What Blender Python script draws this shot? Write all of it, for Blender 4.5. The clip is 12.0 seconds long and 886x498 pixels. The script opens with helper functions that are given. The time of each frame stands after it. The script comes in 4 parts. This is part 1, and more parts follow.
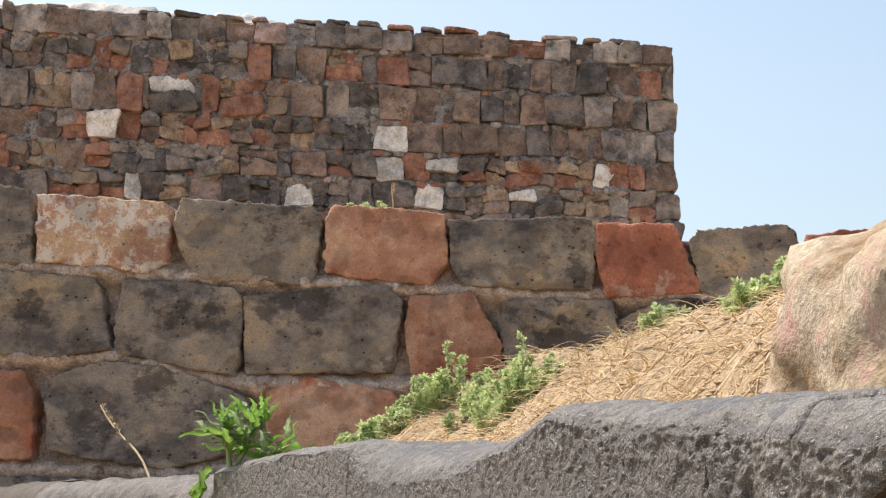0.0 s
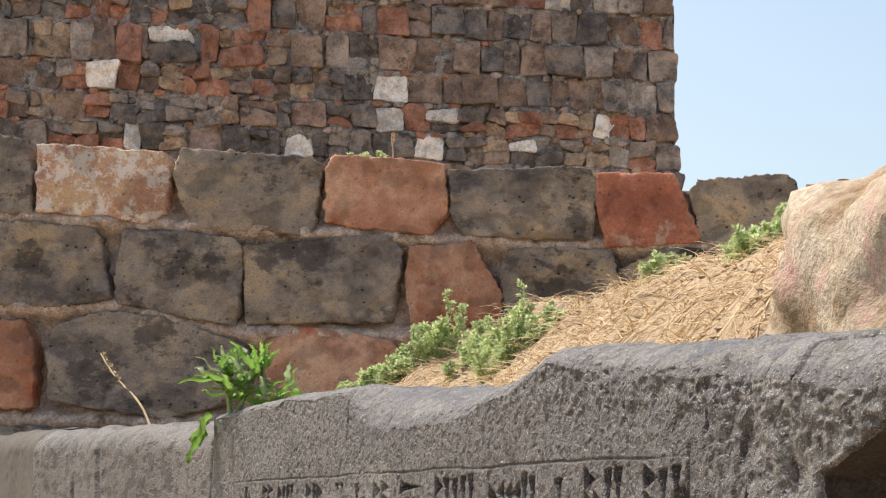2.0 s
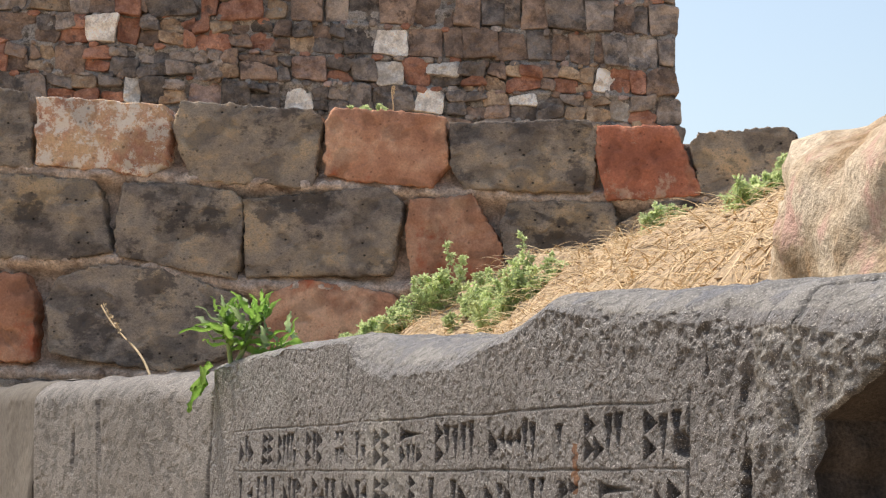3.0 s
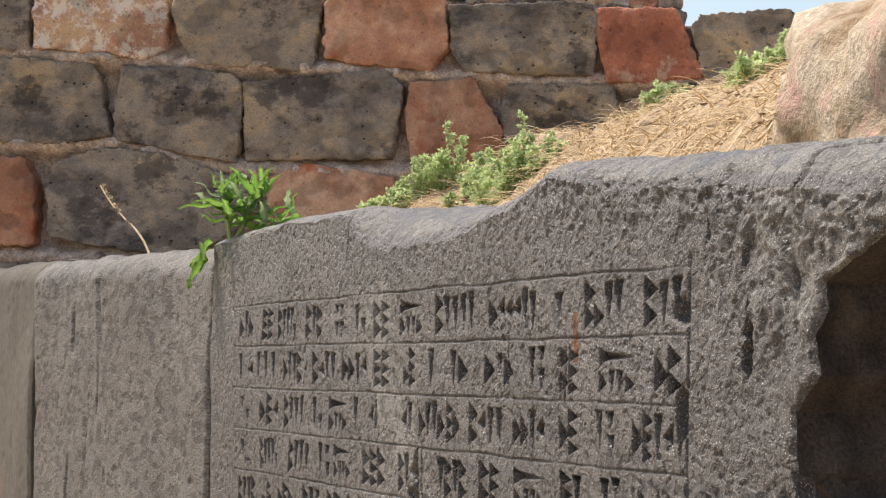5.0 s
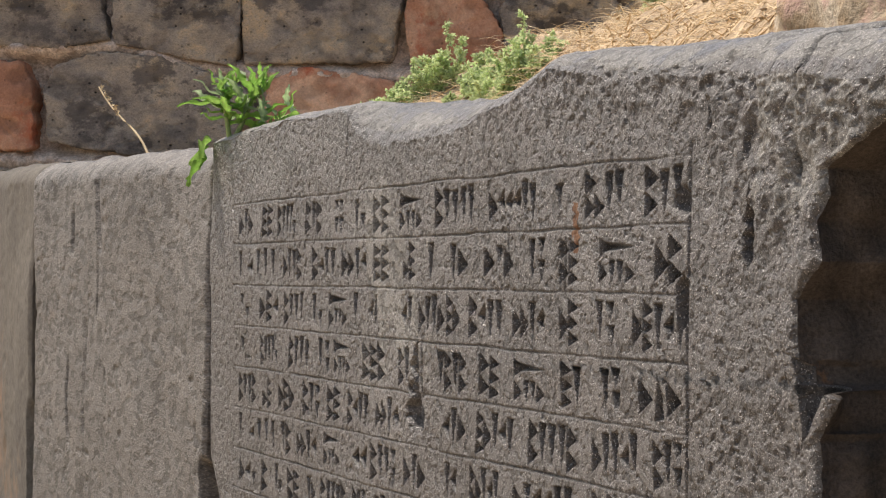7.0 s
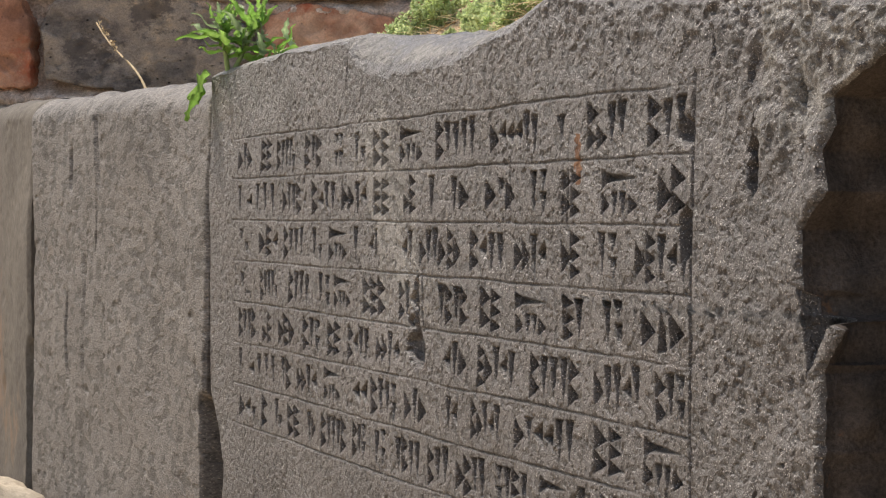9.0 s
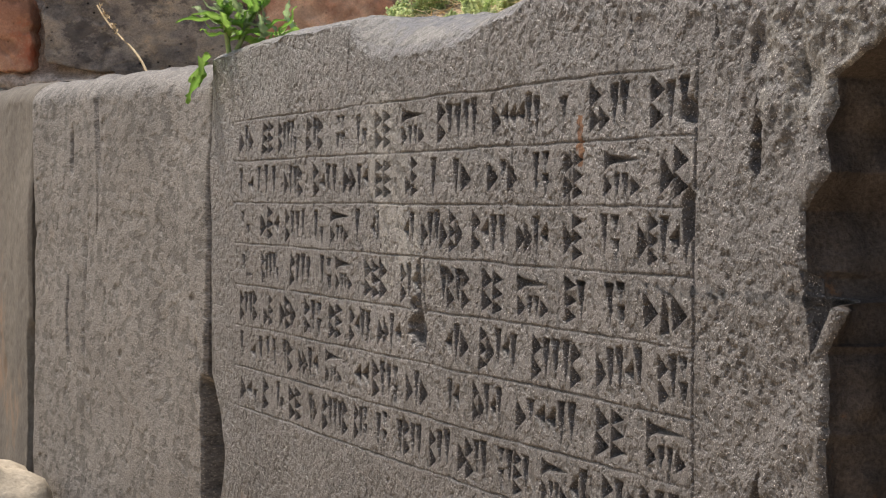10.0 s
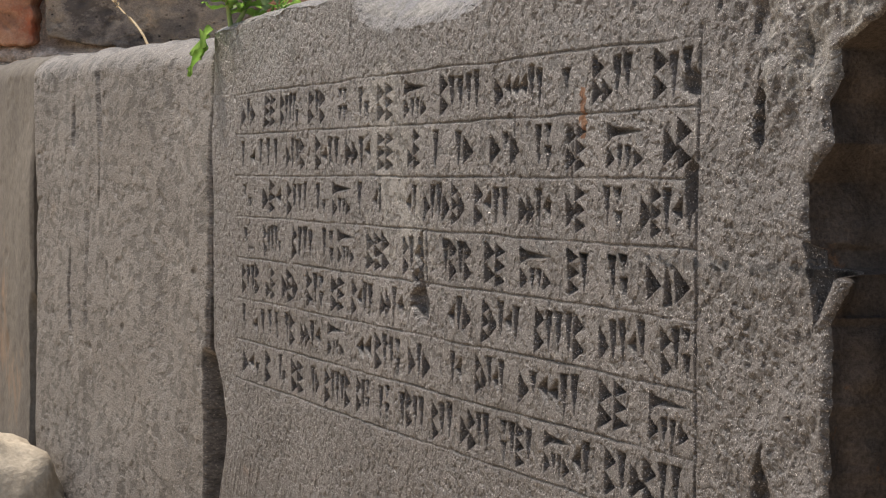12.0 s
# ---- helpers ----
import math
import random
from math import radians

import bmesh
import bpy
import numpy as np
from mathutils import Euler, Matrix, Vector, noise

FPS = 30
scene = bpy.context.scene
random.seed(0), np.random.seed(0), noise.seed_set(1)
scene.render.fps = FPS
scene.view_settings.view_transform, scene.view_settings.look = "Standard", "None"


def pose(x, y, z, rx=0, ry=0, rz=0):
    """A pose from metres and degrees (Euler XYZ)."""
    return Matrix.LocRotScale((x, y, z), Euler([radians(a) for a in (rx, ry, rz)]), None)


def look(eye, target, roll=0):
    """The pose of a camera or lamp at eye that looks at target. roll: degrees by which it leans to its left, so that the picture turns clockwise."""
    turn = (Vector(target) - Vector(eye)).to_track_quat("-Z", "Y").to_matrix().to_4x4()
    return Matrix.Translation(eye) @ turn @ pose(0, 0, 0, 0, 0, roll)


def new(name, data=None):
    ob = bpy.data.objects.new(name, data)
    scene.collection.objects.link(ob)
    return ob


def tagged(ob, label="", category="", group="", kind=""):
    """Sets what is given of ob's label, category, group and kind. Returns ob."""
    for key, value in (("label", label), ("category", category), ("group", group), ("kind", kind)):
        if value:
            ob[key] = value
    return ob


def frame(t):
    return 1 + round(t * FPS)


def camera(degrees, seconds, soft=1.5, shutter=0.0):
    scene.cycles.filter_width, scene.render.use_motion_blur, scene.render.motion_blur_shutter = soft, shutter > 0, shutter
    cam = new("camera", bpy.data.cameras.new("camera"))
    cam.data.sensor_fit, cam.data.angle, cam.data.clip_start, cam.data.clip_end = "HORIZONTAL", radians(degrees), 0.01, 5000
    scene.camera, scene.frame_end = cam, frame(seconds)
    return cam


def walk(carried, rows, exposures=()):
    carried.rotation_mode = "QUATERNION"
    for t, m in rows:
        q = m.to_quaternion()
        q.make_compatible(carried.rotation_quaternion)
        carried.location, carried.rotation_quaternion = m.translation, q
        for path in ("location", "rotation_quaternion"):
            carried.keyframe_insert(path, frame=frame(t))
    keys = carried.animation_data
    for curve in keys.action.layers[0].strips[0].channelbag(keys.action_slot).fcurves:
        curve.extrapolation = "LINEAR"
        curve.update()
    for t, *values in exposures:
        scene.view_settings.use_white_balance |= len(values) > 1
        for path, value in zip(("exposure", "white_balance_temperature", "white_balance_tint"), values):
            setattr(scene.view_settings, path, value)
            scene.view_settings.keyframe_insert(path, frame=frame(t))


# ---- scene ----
cam = camera(24.88, 12.0, soft=1.2)
# seconds, eye (x, y, z), turn to the left, tilt up, lean to the right
ROWS = [
    (0, 0.0004, -0.0256, 1.1000, -0.004, 9.286, -0.723),
    (0.5, 0.0011, -0.0241, 1.1006, 0.001, 9.221, -0.710),
    (1, 0.0010, -0.0229, 1.0991, -0.000, 9.082, -0.728),
    (1.5, 0.0008, -0.0220, 1.0961, -0.009, 8.544, -0.715),
    (2, 0.0005, -0.0202, 1.0923, -0.018, 7.923, -0.706),
    (2.5, 0.0004, -0.0186, 1.0885, -0.020, 7.344, -0.722),
    (4.5, 0.0006, -0.0089, 1.0710, -0.060, 4.217, -0.667),
    (5, 0.0009, -0.0048, 1.0671, -0.060, 3.481, -0.655),
    (5.5, 0.0009, -0.0031, 1.0631, -0.077, 2.829, -0.634),
    (6, 0.0012, -0.0013, 1.0597, -0.087, 2.190, -0.612),
    (6.5, 0.0011, -0.0001, 1.0561, -0.089, 1.627, -0.583),
    (7, 0.0014, 0.0026, 1.0520, -0.083, 0.872, -0.560),
    (9, 0.0002, 0.0173, 1.0457, -0.114, -0.858, -0.487),
    (9.5, 0.0003, 0.0200, 1.0447, -0.088, -1.124, -0.500),
    (10, -0.0011, 0.0202, 1.0435, -0.102, -1.306, -0.502),
    (10.5, -0.0013, 0.0212, 1.0433, -0.063, -1.577, -0.498),
    (11, -0.0015, 0.0219, 1.0423, -0.053, -1.845, -0.464),
    (11.5, -0.0015, 0.0229, 1.0408, -0.051, -1.945, -0.498),
    (12, -0.0019, 0.0226, 1.0412, -0.064, -2.024, -0.486),
]
walk(cam, [(t, pose(x, y, z, 0, 0, yaw) @ pose(0, 0, 0, 90 + tilt) @ pose(0, 0, 0, 0, 0, -lean))
           for t, x, y, z, yaw, tilt, lean in ROWS],
     [(0, 0.64, 6800, 13), (12, 0.58, 6800, 13)])

# ---- world, sun, exposure ----
SUN_EL, SUN_FROM = 57.0, (-0.82, 0.57)          # height in degrees; the side the sun stands on
world = bpy.data.worlds.new("world")
scene.world = world
world.use_nodes = True
wn = world.node_tree
sky = wn.nodes.new("ShaderNodeTexSky")
sky.sky_type, sky.sun_disc = "NISHITA", False
sky.sun_elevation = radians(SUN_EL)
sky.sun_rotation = math.atan2(SUN_FROM[0], SUN_FROM[1])
sky.air_density, sky.dust_density, sky.ozone_density = 1.0, 3.0, 1.1
haze = wn.nodes.new("ShaderNodeMix")
haze.data_type, haze.blend_type = "RGBA", "MULTIPLY"
haze.inputs[0].default_value, haze.inputs[7].default_value = 1.0, (1.0, 1.02, 0.955, 1)
wn.links.new(sky.outputs[0], haze.inputs[6])
wn.links.new(haze.outputs[2], wn.nodes["Background"].inputs[0])
wn.nodes["Background"].inputs[1].default_value = 0.14
lamp = bpy.data.lights.new("sun", "SUN")
lamp.energy, lamp.angle, lamp.color = 3.1, radians(0.53), (1.0, 0.93, 0.84)
sun = new("sun", lamp)
flat = math.cos(radians(SUN_EL))
toward = Vector((SUN_FROM[0] * flat, SUN_FROM[1] * flat, math.sin(radians(SUN_EL))))
sun.matrix_world = look((toward * 30)[:], (0, 0, 0))


# ---- materials ----
def material(name, stops, scale=6.0, detail=8.0, rough=0.9, fine=60.0, grain=0.25, bump=0.4, reach=0.006,
             pits=0.0, pit_scale=40.0, stain=None, stain_scale=3.0, stain_level=0.6, stain_soft=0.07, stain_rough=0.7, stain_most=1.0, stretch=(1, 1, 1), vary=0.12,
             speck=None, speck_level=0.62, gloss=0.3, shift=True, coarse=0.6, pit_size=0.2):
    """A mineral or dry surface: a ramp over large noise, fine grain, dark pits, stains of their own shape, and relief."""
    m = bpy.data.materials.new(name)
    m.use_nodes = True
    nt = m.node_tree
    nodes, link = nt.nodes, nt.links.new
    bsdf = nodes["Principled BSDF"]
    bsdf.inputs["Roughness"].default_value = rough
    bsdf.inputs["Specular IOR Level"].default_value = gloss
    coord, info = nodes.new("ShaderNodeTexCoord"), nodes.new("ShaderNodeObjectInfo")
    where = coord.outputs["Object"]
    if shift:
        add = nodes.new("ShaderNodeVectorMath")
        add.operation = "MULTIPLY_ADD"
        link(info.outputs["Random"], add.inputs[0])
        add.inputs[1].default_value = (37.0, 19.0, 53.0)
        link(where, add.inputs[2])
        where = add.outputs[0]
    mapping = nodes.new("ShaderNodeMapping")
    mapping.inputs["Scale"].default_value = stretch
    link(where, mapping.inputs["Vector"])
    where = mapping.outputs[0]

    def noise_of(s, d, r=0.55):
        n = nodes.new("ShaderNodeTexNoise")
        n.inputs["Scale"].default_value, n.inputs["Detail"].default_value, n.inputs["Roughness"].default_value = s, d, r
        link(where, n.inputs["Vector"])
        return n.outputs["Fac"]

    def ramp_of(value, points):
        r = nodes.new("ShaderNodeValToRGB")
        while len(r.color_ramp.elements) < len(points):
            r.color_ramp.elements.new(0.5)
        for e, (at, c) in zip(r.color_ramp.elements, points):
            e.position, e.color = at, (*c, 1) if len(c) == 3 else c
        link(value, r.inputs[0])
        return r.outputs[0]

    def mix(kind, factor, a, b):
        x = nodes.new("ShaderNodeMix")
        x.data_type, x.blend_type = "RGBA", kind
        for socket, v in ((x.inputs[0], factor), (x.inputs[6], a), (x.inputs[7], b)):
            if isinstance(v, (int, float)):
                socket.default_value = v
            elif isinstance(v, tuple):
                socket.default_value = (*v, 1)
            else:
                link(v, socket)
        return x.outputs[2]

    big, small = noise_of(scale, detail, coarse), noise_of(fine, 4.0, 0.7)
    colour = ramp_of(big, stops)
    shade = ramp_of(small, [(0.3, (1 - grain,) * 3), (0.7, (1 + grain,) * 3)])
    colour = mix("MULTIPLY", 1.0, colour, shade)
    if stain:
        s = ramp_of(noise_of(stain_scale, 9.0, stain_rough), [(stain_level, (0, 0, 0)), (stain_level + stain_soft, (stain_most,) * 3)])
        colour = mix("MIX", s, colour, stain)
    if speck:
        s = ramp_of(noise_of(fine * 1.7, 2.0, 0.5), [(speck_level, (0, 0, 0)), (speck_level + 0.05, (1, 1, 1))])
        colour = mix("MIX", s, colour, speck)
    height = mix("MIX", 0.45, big, small)
    if pits:
        v = nodes.new("ShaderNodeTexVoronoi")
        v.inputs["Scale"].default_value = pit_scale
        v.inputs["Randomness"].default_value = 1.0
        link(where, v.inputs["Vector"])
        hole = ramp_of(v.outputs["Distance"], [(pit_size / 2, (0, 0, 0)), (pit_size, (1, 1, 1))])
        few = ramp_of(noise_of(pit_scale * 0.3, 2.0), [(0.5, (1, 1, 1)), (0.58, (0, 0, 0))])
        hole = mix("ADD", 1.0, hole, few)
        # shade inside the pits is multiplied into the colour, besides the relief
        colour = mix("MIX", pits, colour, mix("MULTIPLY", 1.0, colour, hole))
        height = mix("MULTIPLY", pits, height, hole)
    if vary:
        tone = nodes.new("ShaderNodeMapRange")
        tone.inputs[3].default_value, tone.inputs[4].default_value = 1 - vary, 1 + vary
        link(info.outputs["Random"], tone.inputs[0])
        colour = mix("MULTIPLY", 1.0, colour, tone.outputs[0])
    link(colour, bsdf.inputs["Base Color"])
    b = nodes.new("ShaderNodeBump")
    b.inputs["Strength"].default_value, b.inputs["Distance"].default_value = bump, reach
    link(height, b.inputs["Height"])
    link(b.outputs[0], bsdf.inputs["Normal"])
    return m


def leafy(name, a, b, through_light=0.35):
    """Leaf tissue: two greens by noise and by piece, with light passing through."""
    m = material(name, [(0.3, a), (0.7, b)], scale=25, fine=120, grain=0.15, rough=0.55, bump=0.2, reach=0.001, vary=0.15)
    nt = m.node_tree
    bsdf, out = nt.nodes["Principled BSDF"], nt.nodes["Material Output"]
    glow, blend = nt.nodes.new("ShaderNodeBsdfTranslucent"), nt.nodes.new("ShaderNodeMixShader")
    nt.links.new(bsdf.inputs["Base Color"].links[0].from_socket, glow.inputs[0])
    blend.inputs[0].default_value = through_light
    nt.links.new(bsdf.outputs[0], blend.inputs[1])
    nt.links.new(glow.outputs[0], blend.inputs[2])
    nt.links.new(blend.outputs[0], out.inputs[0])
    return m


# the bright specks put sun glints off the grains into the colour
M_BASALT = material("basalt", [(0.25, (0.031, 0.028, 0.027)), (0.5, (0.047, 0.043, 0.0415)), (0.75, (0.070, 0.0645, 0.062))],
                    scale=6, fine=520, grain=0.7, bump=1.0, reach=0.0030, pits=0.8, pit_scale=330, rough=0.36, gloss=0.6,
                    stain=(0.115, 0.070, 0.045), stain_scale=8, stain_level=0.66, stain_soft=0.12, speck=(0.46, 0.44, 0.42), speck_level=0.64, vary=0, shift=False)
M_BASALT_BROKEN = material("broken_basalt", [(0.3, (0.055, 0.045, 0.040)), (0.7, (0.13, 0.105, 0.088))], scale=14, detail=12, fine=300, grain=0.5, bump=1.0, reach=0.006, rough=0.7,
                           stain=(0.26, 0.13, 0.06), stain_scale=24, stain_level=0.62, stain_soft=0.08, stain_most=0.7, vary=0, shift=False)
M_BASALT_LEFT = material("basalt_left", [(0.25, (0.060, 0.055, 0.051)), (0.5, (0.078, 0.072, 0.067)), (0.75, (0.100, 0.093, 0.086))],
                         scale=9, fine=300, grain=0.6, bump=0.75, reach=0.0045, pits=0.6, pit_scale=150, rough=0.6, stretch=(0.5, 0.5, 1.1),
                         stain=(0.135, 0.108, 0.083), stain_scale=11, stain_level=0.62, stain_soft=0.16, stain_most=0.7, speck=(0.20, 0.18, 0.155), speck_level=0.63, vary=0, shift=False)
M_PALE_SLAB = material("pale_slab", [(0.3, (0.080, 0.071, 0.062)), (0.7, (0.14, 0.125, 0.106))], scale=4, fine=120, grain=0.3, bump=0.6,
                       reach=0.006, stretch=(1, 1, 0.6), stain=(0.22, 0.14, 0.085), stain_scale=3, stain_level=0.58, stain_soft=0.15, vary=0)
M_BASALT_PALE = material("limed_basalt", [(0.3, (0.075, 0.072, 0.068)), (0.7, (0.14, 0.135, 0.127))], scale=9, fine=480, grain=0.5, bump=1.0,
                         reach=0.0034, pits=0.8, pit_scale=240, rough=0.6, speck=(0.30, 0.29, 0.27), speck_level=0.6, vary=0, shift=False)
M_RUST = material("rust_stain", [(0.3, (0.10, 0.050, 0.030)), (0.7, (0.24, 0.135, 0.08))], scale=60, fine=480, grain=0.4, bump=0.8, reach=0.003, vary=0, shift=False)
M_BLOCK = {
    "dark": material("brown_tuff", [(0.38, (0.098, 0.084, 0.076)), (0.455, (0.192, 0.162, 0.137)), (0.54, (0.275, 0.224, 0.172)), (0.61, (0.37, 0.275, 0.175))],
                     scale=3.2, detail=14, fine=150, grain=0.25, bump=1.0, reach=0.022, pits=0.9, pit_scale=27, pit_size=0.15, coarse=0.74, stretch=(0.9, 0.9, 1.25),
                     stain=(0.055, 0.047, 0.044), stain_scale=3.6, stain_level=0.545, stain_soft=0.045, stain_rough=0.72, stain_most=0.75, vary=0.18,
                     speck=(0.075, 0.062, 0.055), speck_level=0.66),
    "orange": material("orange_tuff", [(0.39, (0.25, 0.120, 0.075)), (0.5, (0.345, 0.178, 0.112)), (0.61, (0.46, 0.29, 0.195))],
                       scale=3.5, detail=12, fine=130, grain=0.2, bump=0.9, reach=0.014, pits=0.5, pit_scale=30, pit_size=0.15, coarse=0.7,
                       stain=(0.30, 0.088, 0.045), stain_scale=3.0, stain_level=0.57, stain_soft=0.07),
    "red": material("red_tuff", [(0.39, (0.235, 0.085, 0.052)), (0.5, (0.335, 0.125, 0.075)), (0.61, (0.42, 0.235, 0.155))],
                    scale=3.4, detail=12, fine=120, grain=0.2, bump=0.9, reach=0.016, coarse=0.7, pits=0.5, pit_scale=34, pit_size=0.15,
                    stain=(0.36, 0.235, 0.17), stain_scale=5, stain_level=0.575, stain_soft=0.05, stain_rough=0.75),
    "pale": material("limed_tuff", [(0.39, (0.33, 0.15, 0.098)), (0.48, (0.43, 0.225, 0.15)), (0.6, (0.50, 0.335, 0.205))],
                     scale=4.0, detail=12, fine=120, grain=0.25, bump=0.9, reach=0.014, coarse=0.7, pits=0.5, pit_scale=22, pit_size=0.15,
                     stain=(0.62, 0.54, 0.46), stain_scale=13, stain_level=0.50, stain_soft=0.035, stain_rough=0.85),
}
M_MORTAR = material("wall_mortar", [(0.32, (0.31, 0.23, 0.18)), (0.5, (0.52, 0.41, 0.335)), (0.68, (0.74, 0.62, 0.53))], scale=22, fine=110, grain=0.45, bump=1.0, reach=0.02, vary=0,
                    stain=(0.16, 0.11, 0.085), stain_scale=5, stain_level=0.6)
M_GREY_MORTAR = material("grey_mortar", [(0.3, (0.28, 0.255, 0.23)), (0.7, (0.50, 0.455, 0.41))], scale=18, fine=110, grain=0.5, bump=1.0, reach=0.03, vary=0,
                         stain=(0.13, 0.115, 0.10), stain_scale=16, stain_level=0.54, stain_soft=0.08)
M_LIME = material("lime_mortar", [(0.3, (0.52, 0.49, 0.45)), (0.7, (0.74, 0.71, 0.66))], scale=10, fine=50, grain=0.25, bump=1.0, reach=0.02, vary=0)
RUBBLE = {"g": ((0.175, 0.148, 0.130), (0.31, 0.255, 0.215)), "d": ((0.105, 0.092, 0.085), (0.20, 0.172, 0.152)),
          "b": ((0.175, 0.128, 0.104), (0.29, 0.21, 0.162)), "r": ((0.28, 0.122, 0.078), (0.38, 0.20, 0.138)),
          "o": ((0.25, 0.17, 0.115), (0.39, 0.29, 0.20)), "p": ((0.29, 0.20, 0.165), (0.42, 0.31, 0.265)),
          "l": ((0.24, 0.205, 0.18), (0.42, 0.37, 0.33)), "w": ((0.58, 0.52, 0.45), (0.76, 0.72, 0.66))}
M_RUBBLE = {k: material("rubble_" + k, [(0.41, tuple(c * 0.95 for c in a)), (0.585, tuple(c * 1.35 for c in b))], scale=8, detail=12, fine=95, grain=0.25, bump=1.0, reach=0.022, vary=0.26, coarse=0.74,
                        stain={"r": (0.14, 0.092, 0.076), "w": (0.42, 0.34, 0.27)}.get(k) or tuple(c * 0.5 for c in a), stain_scale=7, stain_level=0.57, stain_soft=0.05, stain_most=0.8) for k, (a, b) in RUBBLE.items()}
M_EARTH = material("dry_earth", [(0.3, (0.34, 0.25, 0.155)), (0.7, (0.54, 0.41, 0.275))], scale=9, fine=80, grain=0.3, bump=1.0, reach=0.02, vary=0)
M_STRAW = material("straw", [(0.3, (0.48, 0.34, 0.19)), (0.7, (0.72, 0.56, 0.34))], scale=40, fine=200, grain=0.2, bump=0.2, reach=0.001, vary=0.1, rough=0.6)
M_BOULDER = material("boulder_stone", [(0.38, (0.24, 0.15, 0.075)), (0.47, (0.36, 0.28, 0.19)), (0.58, (0.50, 0.42, 0.32))], scale=5, detail=10, coarse=0.68, fine=90, grain=0.3,
                     bump=1.0, reach=0.016, stain=(0.46, 0.30, 0.245), stain_scale=6, stain_level=0.52, stain_soft=0.08, vary=0)
M_FIELDSTONE = material("field_stone", [(0.3, (0.34, 0.29, 0.22)), (0.7, (0.5, 0.44, 0.35))], scale=6, fine=60, grain=0.25, bump=0.7, reach=0.01, vary=0)
M_WEED = leafy("weed_leaf", (0.44, 0.54, 0.25), (0.62, 0.70, 0.40), 0.5)
M_FRESH = leafy("fresh_leaf", (0.27, 0.48, 0.10), (0.46, 0.66, 0.20), 0.5)
M_SILVER = leafy("pale_leaf", (0.42, 0.54, 0.30), (0.58, 0.68, 0.45), 0.4)
M_STEM = material("green_stem", [(0.3, (0.18, 0.25, 0.08)), (0.7, (0.3, 0.36, 0.14))], scale=30, fine=100, rough=0.6, vary=0)


# ---- helpers of this scene ----
def mesh_of(name, verts, faces, mats, smooth=True):
    me = bpy.data.meshes.new(name)
    me.from_pydata([tuple(v) for v in verts], [], [tuple(f) for f in faces])
    for m in mats if isinstance(mats, (list, tuple)) else [mats]:
        me.materials.append(m)
    if smooth:
        me.polygons.foreach_set("use_smooth", [True] * len(me.polygons))
    me.update()
    return me


def part(name, bm, mat, parent, label=""):
    """Links a bmesh as one mesh object under a thing or a part."""
    me = bpy.data.meshes.new(name)
    bm.to_mesh(me)
    bm.free()
    me.materials.append(mat)
    me.polygons.foreach_set("use_smooth", [True] * len(me.polygons))
    ob = new(name, me)
    ob.parent = parent
    return tagged(ob, label)


TABLE = np.random.RandomState(7).rand(256, 256)


def grain_of(x, y, size, seed=0):
    """Smooth value noise, -1 to 1, over arrays x and y, with features of that size."""
    x, y = np.asarray(x) / size + 31.7 * seed, np.asarray(y) / size + 17.3 * seed
    i, j = np.floor(x).astype(int), np.floor(y).astype(int)
    a, b = x - i, y - j
    a, b = a * a * (3 - 2 * a), b * b * (3 - 2 * b)
    t = lambda p, q: TABLE[(i + p) % 256, (j + q) % 256]
    return 2 * ((t(0, 0) * (1 - a) + t(1, 0) * a) * (1 - b) + (t(0, 1) * (1 - a) + t(1, 1) * a) * b) - 1


def crag(x, y, size, seed=0):
    """Noise with no straight grain: three turned layers, about -1 to 1."""
    total = 0
    for k, turn in enumerate((0.5, 1.57, 2.7)):
        c, s = math.cos(turn + seed), math.sin(turn + seed)
        total = total + grain_of(x * c - y * s, x * s + y * c, size * (1, 0.83, 1.21)[k], seed + 11 * k)
    return total / 1.7


def ease(t):
    t = np.clip(t, 0, 1)
    return t * t * (3 - 2 * t)


def outline(poly, count, cut, rng, rag):
    """A polygon with its corners cut off and its edge worn, as count points at even steps."""
    p = np.array(poly, float)
    for _ in range(2):
        nxt = np.roll(p, -1, 0)
        size = np.linalg.norm(nxt - p, axis=1)[:, None]
        part_cut = np.minimum(0.3, cut / (size + 1e-6))
        p = np.stack([p + (nxt - p) * part_cut, nxt - (nxt - p) * part_cut], 1).reshape(-1, 2)
        cut *= 0.3
    if count < 16:
        s = rng.randint(1, 200)
        return p + np.stack([grain_of(p[:, 0], p[:, 1], 0.03, s), grain_of(p[:, 0], p[:, 1], 0.03, s + 1)], 1) * rag
    ring = np.vstack([p, p[:1]])
    run = np.r_[0, np.cumsum(np.linalg.norm(np.diff(ring, axis=0), axis=1))]
    at = np.linspace(0, run[-1], count, endpoint=False)
    q = np.stack([np.interp(at, run, ring[:, k]) for k in (0, 1)], 1)
    mid = q.mean(0)
    s = rng.randint(1, 200)
    away = (q - mid) / (np.linalg.norm(q - mid, axis=1)[:, None] + 1e-6)
    wear = rag * (0.6 * grain_of(at, at * 0 + s, 0.045, s) + 0.6 * grain_of(at, at * 0, 0.015, s) + 0.4 * grain_of(at, at * 0, 0.006, s + 1))
    return q + away * wear[:, None]


